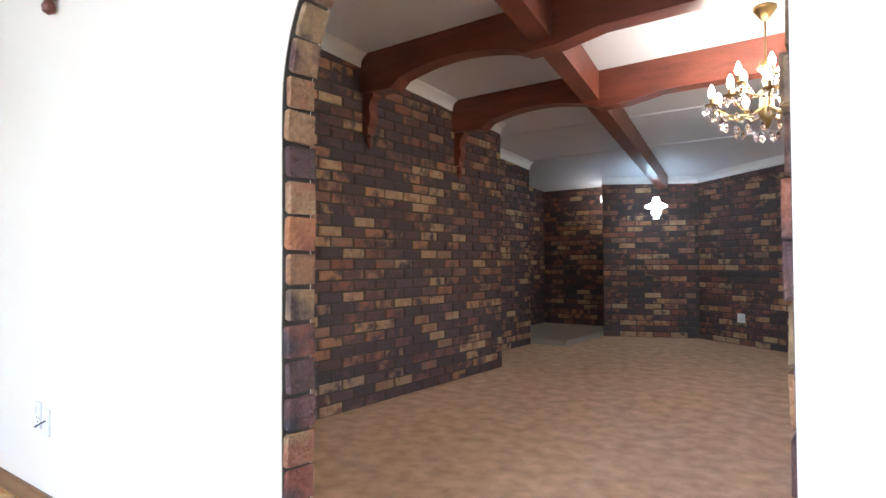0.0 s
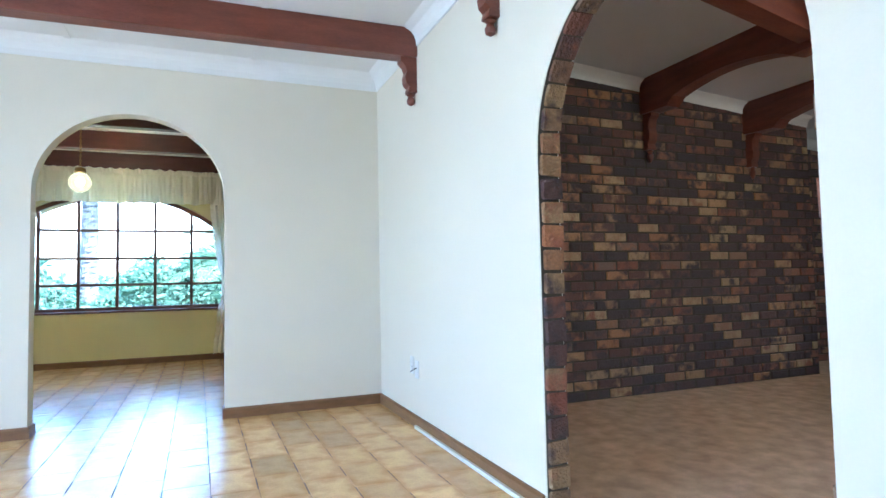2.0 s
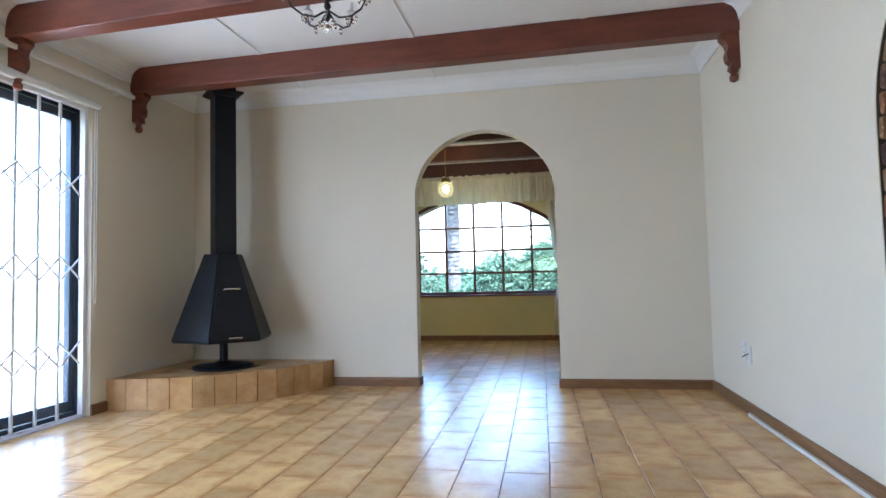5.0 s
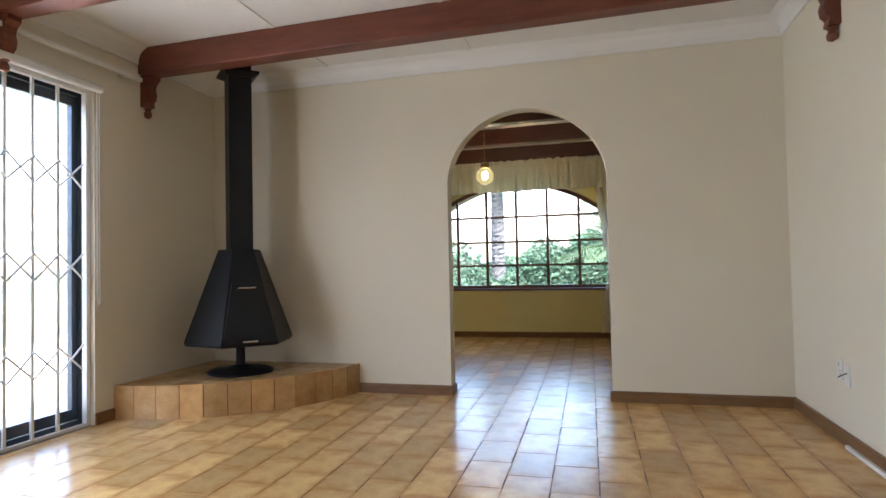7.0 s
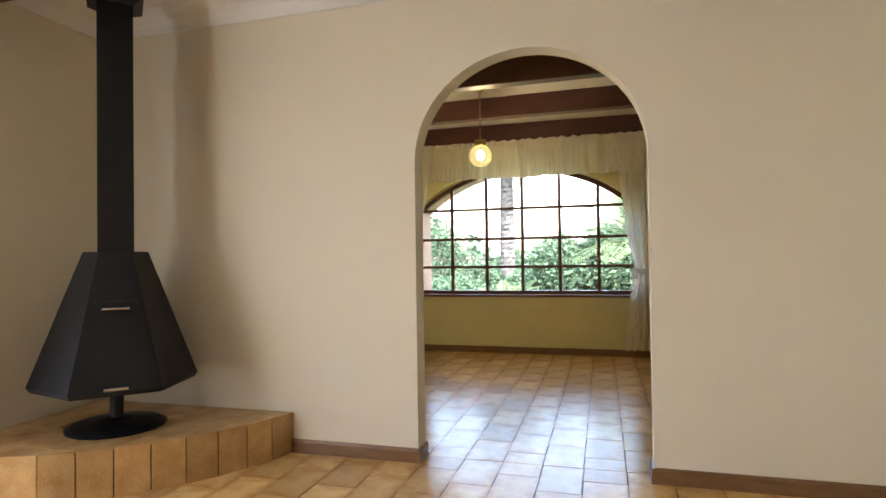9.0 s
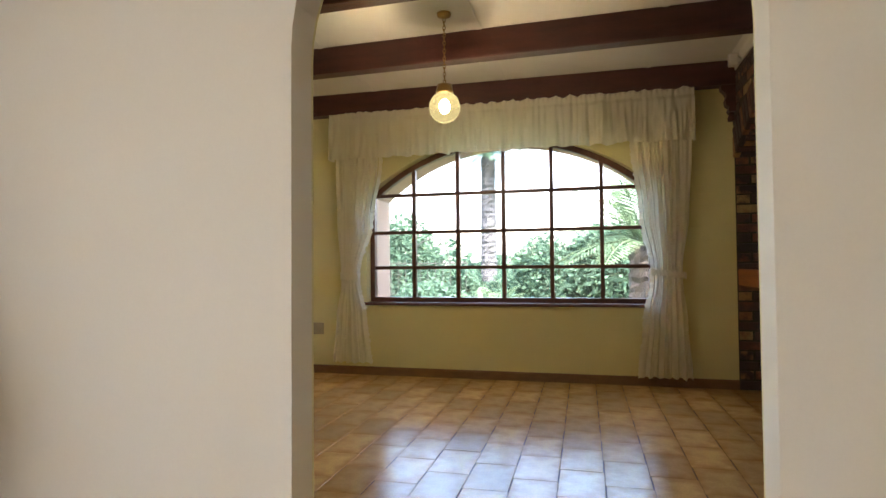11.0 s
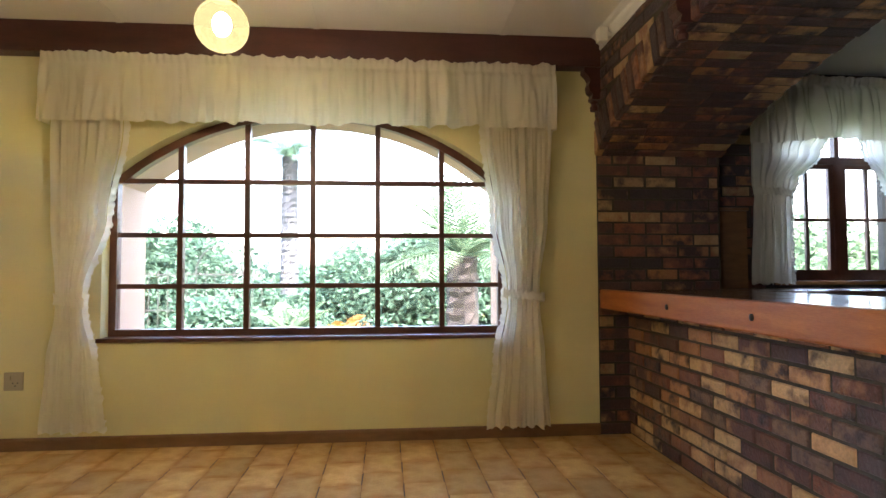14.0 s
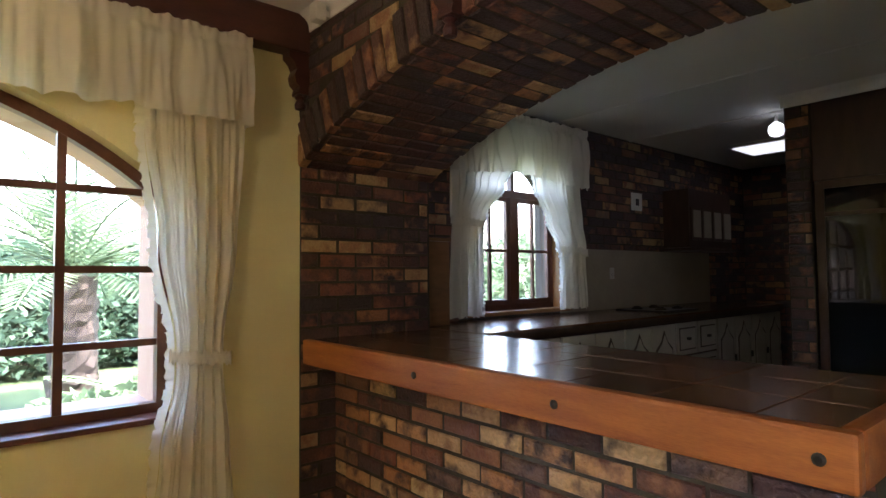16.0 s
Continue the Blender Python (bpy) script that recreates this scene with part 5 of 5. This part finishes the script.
part("door_frame", boxes((-8.22, END_Y - 0.04, 0, -8.15, END_Y, 2.1), (-7.35, END_Y - 0.04, 0, -7.28, END_Y, 2.1), (-8.15, END_Y - 0.04, 2.03, -7.35, END_Y, 2.1)), M_KDARK, fd)
part("leaf", boxes((-8.148, END_Y - 0.035, 0.01, -7.352, END_Y - 0.003, 2.025)), M_KWHITE, fd)
for x in (-7.98, -7.68, ):
    part("pane", boxes((x, END_Y - 0.041, 1.1, x + 0.16, END_Y - 0.037, 1.9)), M_SPLASH, fd)
part("door_handle", boxes((-8.10, END_Y - 0.08, 1.0, -7.99, END_Y - 0.036, 1.02)), M_CHROME, fd)
kl = base("ceiling_light", (-8.05, 5.92, CK), "square white ceiling light panel in the kitchen", "ceiling light")
part("frame", boxes((-8.35, 5.62, CK - 0.035, -7.75, 6.22, CK - 0.001), bevel=0.004), M_WHITE, kl)
part("diffuser", boxes((-8.32, 5.65, CK - 0.045, -7.78, 6.19, CK - 0.036)), M_PANEL, kl, "softly glowing diffuser")
kb = base("spot_lamp", (-7.5, 4.6, CK), "round white ceiling spotlight, lit", "spotlight")
part("stem", lathe(bmesh.new(), [(0.04, 0), (0.04, -0.02), (0.012, -0.03), (0.012, -0.09)], 14, (-7.5, 4.6, CK)), M_WHITE, kb)
part("bulb", lathe(bmesh.new(), [(0.02, -0.09), (0.055, -0.12), (0.065, -0.16), (0.05, -0.20), (0.015, -0.215)], 20, (-7.5, 4.6, CK)), M_TUBE, kb, "glowing white bulb", smooth=True)

# ---- outdoors ----
thing("ground", boxes((-400, -400, -0.6, 400, 400, -0.35)), M_GRASS, "green lawn reaching away from the house", "ground", kind="structure")
thing("patio", boxes((-11.0, -9.0, -0.35, 6.0, YS - 0.25, -0.06)), M_PAVING, "pale paved patio outside the sliding door", "patio", kind="structure")
thing("boundary_wall", boxes((-12.5, -5.7, -0.06, -6.2, -5.5, 3.0)), M_SUNNY, "yellow-painted plastered yard wall", "wall", kind="structure")

def leaf_cloud(name, blobs, count, size, material, label, category, seed, kind=""):
    """A crown of many small leaves, thick towards the outside of several lumps."""
    rng = random.Random(seed)
    verts, faces = [], []
    total = sum(r[0] * r[1] for _, r in blobs)
    for c, r in blobs:
        for _ in range(int(count * r[0] * r[1] / total)):
            d = Vector((rng.gauss(0, 1), rng.gauss(0, 1), rng.gauss(0, 1))).normalized()
            f = rng.uniform(0.6, 1.05)
            p = Vector((c[0] + d.x * r[0] * f, c[1] + d.y * r[1] * f, c[2] + d.z * r[2] * f))
            if p.z < -0.35:
                continue
            s = size * rng.uniform(0.6, 1.4)
            a = Vector((rng.gauss(0, 1), rng.gauss(0, 1), rng.gauss(0, 0.6))).normalized()
            b = a.cross(Vector((rng.gauss(0, 1), rng.gauss(0, 1), rng.gauss(0, 1)))).normalized()
            i = len(verts)
            verts += [p - a * s, p + b * s * 0.45, p + a * s, p - b * s * 0.45]
            faces.append((i, i + 1, i + 2, i + 3))
    me = bpy.data.meshes.new(name)
    me.from_pydata([tuple(v) for v in verts], [], faces)
    me.materials.append(material)
    return me


def shrub(blobs, count, size, material, label, seed):
    x, y = blobs[0][0][0], blobs[0][0][1]
    ob = base("shrub", (x, y, -0.35), label, "shrub", "garden shrubs")
    bm = bmesh.new()
    for c, r in blobs:
        tube(bm, [(x, y, -0.36), ((x + c[0]) / 2, (y + c[1]) / 2, -0.1 + 0.3 * c[2]), (c[0], c[1], c[2])], 0.04, 6)
    part("stems", bm, M_TRUNK, ob)
    cr = new("crown", leaf_cloud("crown", blobs, count, size, material, label, "shrub", seed))
    cr.parent = ob
    cr.location = (-x, -y, 0.35)


rng = random.Random(8)
shrub([((-18.5, 0.2, 0.5), (1.5, 1.5, 1.45)), ((-19.0, 1.8, 0.7), (1.4, 1.4, 1.35)), ((-18.4, 0.9, 1.35), (0.7, 0.6, 0.6)), ((-18.2, -0.5, 1.1), (0.6, 0.6, 0.6)), ((-18.0, -0.9, 0.2), (1.0, 0.9, 1.0)), ((-18.6, 3.2, 0.3), (1.4, 1.6, 1.2)), ((-18.5, -1.7, 0.7), (0.9, 0.9, 1.15)), ((-18.4, -0.2, 1.3), (0.8, 0.9, 0.8))], 30000, 0.09, M_LEAF, "rounded dark green garden bush", 1)
shrub([((-20.5, -2.6, -0.1), (1.2, 1.2, 1.0)), ((-21.0, -4.6, 0.0), (1.0, 1.0, 1.0)), ((-20.0, -2.2, 0.7), (0.5, 0.5, 0.5))], 11000, 0.09, M_LEAF, "loose green garden bush", 2)
shrub([((-22.0, -6.8, 0.8), (1.4, 1.4, 2.0)), ((-22.0, -9.0, 1.0), (1.6, 1.8, 2.2)), ((-22.5, -11.0, 1.0), (1.6, 1.8, 2.2))], 18000, 0.10, M_LEAF, "tall dark green hedge plants", 3)
shrub([((-16.5, 5.5, 0.5), (1.3, 1.8, 1.4)), ((-16.0, 8.0, 0.6), (1.4, 1.8, 1.7)), ((-15.5, 10.5, 0.7), (1.4, 1.8, 1.8))], 18000, 0.09, M_LEAF2, "bright green leafy garden shrub", 4)
shrub([((-15.3, -1.6, 0.0), (0.3, 0.35, 0.3)), ((-15.2, -1.35, 0.12), (0.25, 0.25, 0.25))], 190, 0.10, M_LEAF3, "orange and yellow croton shrub", 5)
shrub([((-32.0, -2.0, 0.4), (3, 5, 1.3)), ((-32.0, 6.0, 0.5), (3, 5, 1.6)), ((-32.0, -12.0, 0.8), (3, 6, 2.2)), ((-32.0, 14.0, 0.8), (3, 6, 2.4))], 16000, 0.2, M_LEAF, "distant hazy row of green bushes", 6)


shrub([((-13.2, 1.6, -0.2), (0.8, 0.9, 0.55)), ((-13.0, 2.9, -0.1), (0.8, 0.9, 0.6)), ((-12.9, -0.9, -0.35), (0.6, 0.9, 0.35))], 5000, 0.08, M_LEAF2, "low bright green garden plants", 7)
shrub([((-16.2, -2.6, -0.1), (0.7, 0.9, 0.6)), ((-16.5, -4.2, 0.0), (0.8, 1.0, 0.7)), ((-16.0, -1.2, -0.2), (0.6, 0.7, 0.45))], 5000, 0.08, M_LEAF, "low dark green garden plants", 9)


def palm(at, height, r0, r1, fronds, length, material, trunk_mat, label, seed, droop=0.55):
    x, y, z = at
    rng = random.Random(seed)
    ob = base("palm_tree", at, label, "palm tree")
    rings = []
    n = max(12, int(height / 0.09))
    for i in range(n + 1):
        f = i / n
        rings.append(((r0 + (r1 - r0) * f) * (1.0 + 0.06 * (i % 2)), height * f))
    tb = lathe(bmesh.new(), rings, 18, at)
    for v in tb.verts:
        k = 1 + rng.uniform(-0.10, 0.10)
        v.co = Vector((x + (v.co.x - x) * k, y + (v.co.y - y) * k, max(z, v.co.z + rng.uniform(-0.03, 0.03))))
    part("trunk", tb, trunk_mat, ob)
    for k in range(fronds):
        a = k * 2.399 + rng.uniform(-0.2, 0.2)
        up = rng.uniform(0.15, 1.25)
        bm = bmesh.new()
        pts = []
        p = Vector((x, y, z + height))
        d = Vector((math.cos(a) * math.cos(up), math.sin(a) * math.cos(up), math.sin(up)))
        for i in range(13):
            pts.append(p.copy())
            p += d * length / 12
            d = (d + Vector((0, 0, -droop * 0.16))).normalized()
        tube(bm, pts, 0.012, 4)
        for i in range(2, 13):
            t = (pts[i] - pts[i - 1]).normalized()
            side = t.cross((0, 0, 1)).normalized()
            for s in (-1, 1):
                for h in (0.0, 0.5):
                    q = pts[i - 1] + (pts[i] - pts[i - 1]) * h
                    w = length * 0.22 * math.sin(math.pi * min(0.97, (i + h) / 13.5)) + 0.03
                    e = q + side * s * w + t * w * 0.7 + Vector((0, 0, -0.12 * w))
                    m = (q + e) / 2 + t * 0.022
                    vs = [bm.verts.new(v) for v in (q, m, e, (q + e) / 2 - t * 0.022)]
                    bm.faces.new(vs)
        part("frond", bm, material, ob)


palm((-14.04, 0.40, -0.36), 1.75, 0.27, 0.24, 34, 1.7, M_LEAF2, M_TRUNK, "stout cycad-like palm with a rough ringed trunk", 1)
palm((-24.0, -4.10, -0.36), 5.3, 0.30, 0.24, 40, 2.0, M_LEAF, M_PALETRUNK, "tall pale-trunked palm in the garden", 2, 1.1)
palm((-15.5, -2.6, -0.36), 0.25, 0.12, 0.10, 26, 1.0, M_LEAF2, M_TRUNK, "low spiky green cycad", 3)
palm((-11.6, 4.1, -0.36), 0.5, 0.15, 0.12, 26, 1.5, M_LEAF2, M_TRUNK, "low spreading green palm by the kitchen window", 4)
shrub([((-12.1, -1.3, -0.25), (0.8, 1.0, 0.42)), ((-11.9, 0.3, -0.2), (0.8, 0.9, 0.48)), ((-12.0, 1.6, -0.1), (0.8, 0.9, 0.6))], 6000, 0.08, M_LEAF2, "low bright green plants under the window", 11)
palm((-12.4, 0.95, -0.36), 0.2, 0.12, 0.10, 24, 1.2, M_LEAF2, M_TRUNK, "low arching green fern palm", 5)
fence = base("garden_fence", (-19.0, -5.0, -0.35), "thin dark iron garden fence with an arched gate", "fence")
for i in range(16):
    y = -7.2 + i * 0.22
    part("bar", boxes((-19.01, y, -0.36, -18.99, y + 0.02, 1.2)), M_IRON, fence)
part("rail", boxes((-19.012, -7.2, 0.25, -18.988, -3.85, 0.28), (-19.012, -7.2, 1.1, -18.988, -3.85, 1.13)), M_IRON, fence)
bm = bmesh.new()
tube(bm, [(-19.0, y, z) for y, z in arc(-4.9, 1.1, 0.55, 0.7, 0, 180, 14)], 0.02, 6)
part("gate_arch", bm, M_IRON, fence)

# ---- bricks and floor tiles, piece by piece ----
brick_face(bar_wall, (XD, BRICK_Y, 0), (1, 0, 0), (0, -1, 0), -5.99 - XD, 0.90, single=lambda u, v: True, material=M_BARBRICK, joint=0.017, proud=0.011)
brick_face(pier, (XD, BAR_Y, 0), (0, 1, 0), (1, 0, 0), 0.90, CD, single=lambda u, v: True)


def above(u, v):
    x = XD + u
    return v > 2.36 - ARC_R + math.sqrt(max(0, ARC_R ** 2 - (x - ARC_C) ** 2)) + 0.26


brick_face(arch_wall, (XD, BAR_Y, 0), (1, 0, 0), (0, -1, 0), XW2 - XD, CD, single=lambda u, v: u < 2.4, keep=above)
# soldier course along the arch's edge, and stretchers across its underside
for i in range(46):
    a = radians(90 + ac_half - 2 * ac_half * (i + 0.5) / 46)
    cx, cz = ARC_C + (ARC_R + 0.11) * math.cos(a), 2.36 - ARC_R + (ARC_R + 0.11) * math.sin(a)
    ob = new("brick", block_mesh(("brick", "soldier"), 0.070, 0.05, 0.225, M_BRICK, 0.006))
    ob.matrix_world = Matrix.LocRotScale((cx, BAR_Y + 0.013, cz), Euler((0, math.pi / 2 - a, 0)), None)
    ob.parent = arch_wall
    for j in range(4):
        rr = ARC_R + 0.012
        cx, cz = ARC_C + rr * math.cos(a), 2.36 - ARC_R + rr * math.sin(a)
        ob = new("brick", block_mesh(("brick", "soffit"), 0.070, 0.04, 0.225, M_BRICK, 0.006))
        ob.matrix_world = Matrix.Translation((cx, BAR_Y + 0.137 + j * 0.223 + (0.0 if i % 2 else 0.012), cz)) @ Euler((0, math.pi / 2 - a, 0)).to_matrix().to_4x4() @ Matrix(((1, 0, 0, 0), (0, 0, 1, 0), (0, 1, 0, 0), (0, 0, 0, 1)))
        ob.parent = arch_wall
# arch to the living room: bricks edge on round the jambs and the curve
bm = boxes((-2.110, YN + 0.004, 0, -2.1035, YN2 - 0.004, 1.57), (-0.8365, YN + 0.004, 0, -0.83, YN2 - 0.004, 1.57))
ro, ri = arc(-1.47, 1.57, 0.64, 0.64, 180, 0, 28), arc(-1.47, 1.57, 0.6325, 0.6325, 180, 0, 28)
for (a0, a1), (c0, c1) in zip(zip(ro, ro[1:]), zip(ri, ri[1:])):
    prism(bm, [a0, a1, c1, c0], YN + 0.004, YN2 - 0.004, "y")
part("mortar_bed", bm, M_MORTAR, lining)
rng = random.Random(4)
spots = []
z = 0.05
while z < 1.55:
    spots.append((-2.105, z + 0.0, 0.0, 1))
    spots.append((-0.835, z + 0.0, math.pi, 1))
    z += 0.105
for i in range(19):
    a = math.pi - math.pi * (i + 0.5) / 19
    spots.append((-1.47 + 0.635 * math.cos(a), 1.57 + 0.635 * math.sin(a), math.pi - a, 0))
for x, z, a, jamb in spots:
    key = ("brick", "lining")
    ob = new("brick", block_mesh(key, 0.098, 0.10, 0.03, M_LINING, 0.008))
    inward = Vector((math.cos(a), 0, -math.sin(a))) if not jamb else Vector((1 if x < -1.47 else -1, 0, 0))
    along = Vector((0, 1, 0)).cross(inward)
    ob.matrix_world = Matrix.LocRotScale(Vector((x, (YN + YN2) / 2 + 0.006 + rng.uniform(-0.004, 0.004), z)) + inward * (-0.002 + rng.uniform(-0.005, 0.006)), Matrix((along, Vector((0, 1, 0)), inward)).transposed().to_quaternion() @ Euler((rng.uniform(-0.03, 0.03), rng.uniform(-0.03, 0.03), rng.uniform(-0.06, 0.06))).to_quaternion(), (rng.uniform(0.9, 1.0), rng.uniform(0.97, 1.06), 1.0))
    ob.parent = lining
    ob.matrix_parent_inverse = Matrix.Translation(-Vector(lining.location))
for i, (w, p, q) in enumerate(living_walls):
    d = Vector((q[0] - p[0], q[1] - p[1], 0))
    n = Vector((d.y, -d.x, 0)).normalized()
    single = (lambda u, v: 1.35 < u < 3.7 and v < 2.3) if i == 0 else None
    brick_face(w, (p[0], p[1], 0), d, n, d.length, CV - 0.02, single=single)
brick_face(kitchen_west, (XK, 1.25, 0), (0, 1, 0), (1, 0, 0), END_Y - 1.25, CK, keep=lambda u, v: not (1.02 < u < 2.28 and 0.98 < v < 2.38) and not v < 0.95)
brick_face(kitchen_north, (XK, END_Y, 0), (1, 0, 0), (0, -1, 0), 3.28, CK, keep=lambda u, v: not (0.6 < u < 1.7 and v < 2.15))
brick_face(unit_pier, (-7.30, 4.2, 0), (1, 0, 0), (0, -1, 0), 0.175, CK)


def tile_floor(parent, x0, y0, x1, y1, near, first, tx=0.363, ty=0.222, joint=0.0042):
    """Rows along x in running bond; those of near(x, y) as parts, the others joined."""
    verts, faces = [], []
    rng = random.Random(17)
    j = 0
    row = first
    while row < y1 - 0.02:
        y, yb = max(row, y0), min(row + ty, y1)
        x = -2.444 + tx * (0.0 if j % 2 else 0.5)
        x += math.floor((x0 - x) / tx) * tx
        while x < x1 - 0.02:
            a, b = max(x, x0), min(x + tx, x1)
            if b - a > 0.02:
                cx = (a + b) / 2
                cy = (y + yb) / 2 + 0.013 * (min(cx, -2.5) + 2.5)
                su, sv = round(b - a - joint, 3), round(yb - y - joint, 3)
                if near(cx, cy):
                    ob = new("tile", block_mesh(("tile", su, sv), su, 0.012, sv, M_FLOORTILE, 0.0012))
                    ob.matrix_world = Matrix.LocRotScale((cx, cy, -0.006 + rng.uniform(-0.0006, 0.0006)), Euler((radians(-90) + rng.uniform(-0.0015, 0.0015), rng.uniform(-0.0015, 0.0015), 0)), None)
                    ob.parent = parent
                else:
                    i = len(verts)
                    for z, s in ((-0.012, 0), (-0.001, 0), (0.0, 0.0012)):
                        verts += [(cx + p * (su / 2 - s), cy + q * (sv / 2 - s), z) for p, q in ((-1, -1), (1, -1), (1, 1), (-1, 1))]
                    for r in (0, 4):
                        faces += [(i + r + k, i + r + (k + 1) % 4, i + r + 4 + (k + 1) % 4, i + r + 4 + k) for k in range(4)]
                    faces.append((i + 8, i + 9, i + 10, i + 11))
            x += tx
        row += ty
        j += 1
    if verts:
        me = bpy.data.meshes.new("tiles")
        me.from_pydata(verts, [], faces)
        me.materials.append(M_TILES)
        ob = tagged(new("tiles", me), kind="stuff")
        ob.parent = parent


tile_floor(floor_lounge, XW2, YS, XE, YN + 0.03, lambda x, y: x < -0.45, -3.729)
tile_floor(floor_dining, XD, YS, XW2, BRICK_Y + 0.08, lambda x, y: True, -3.729)
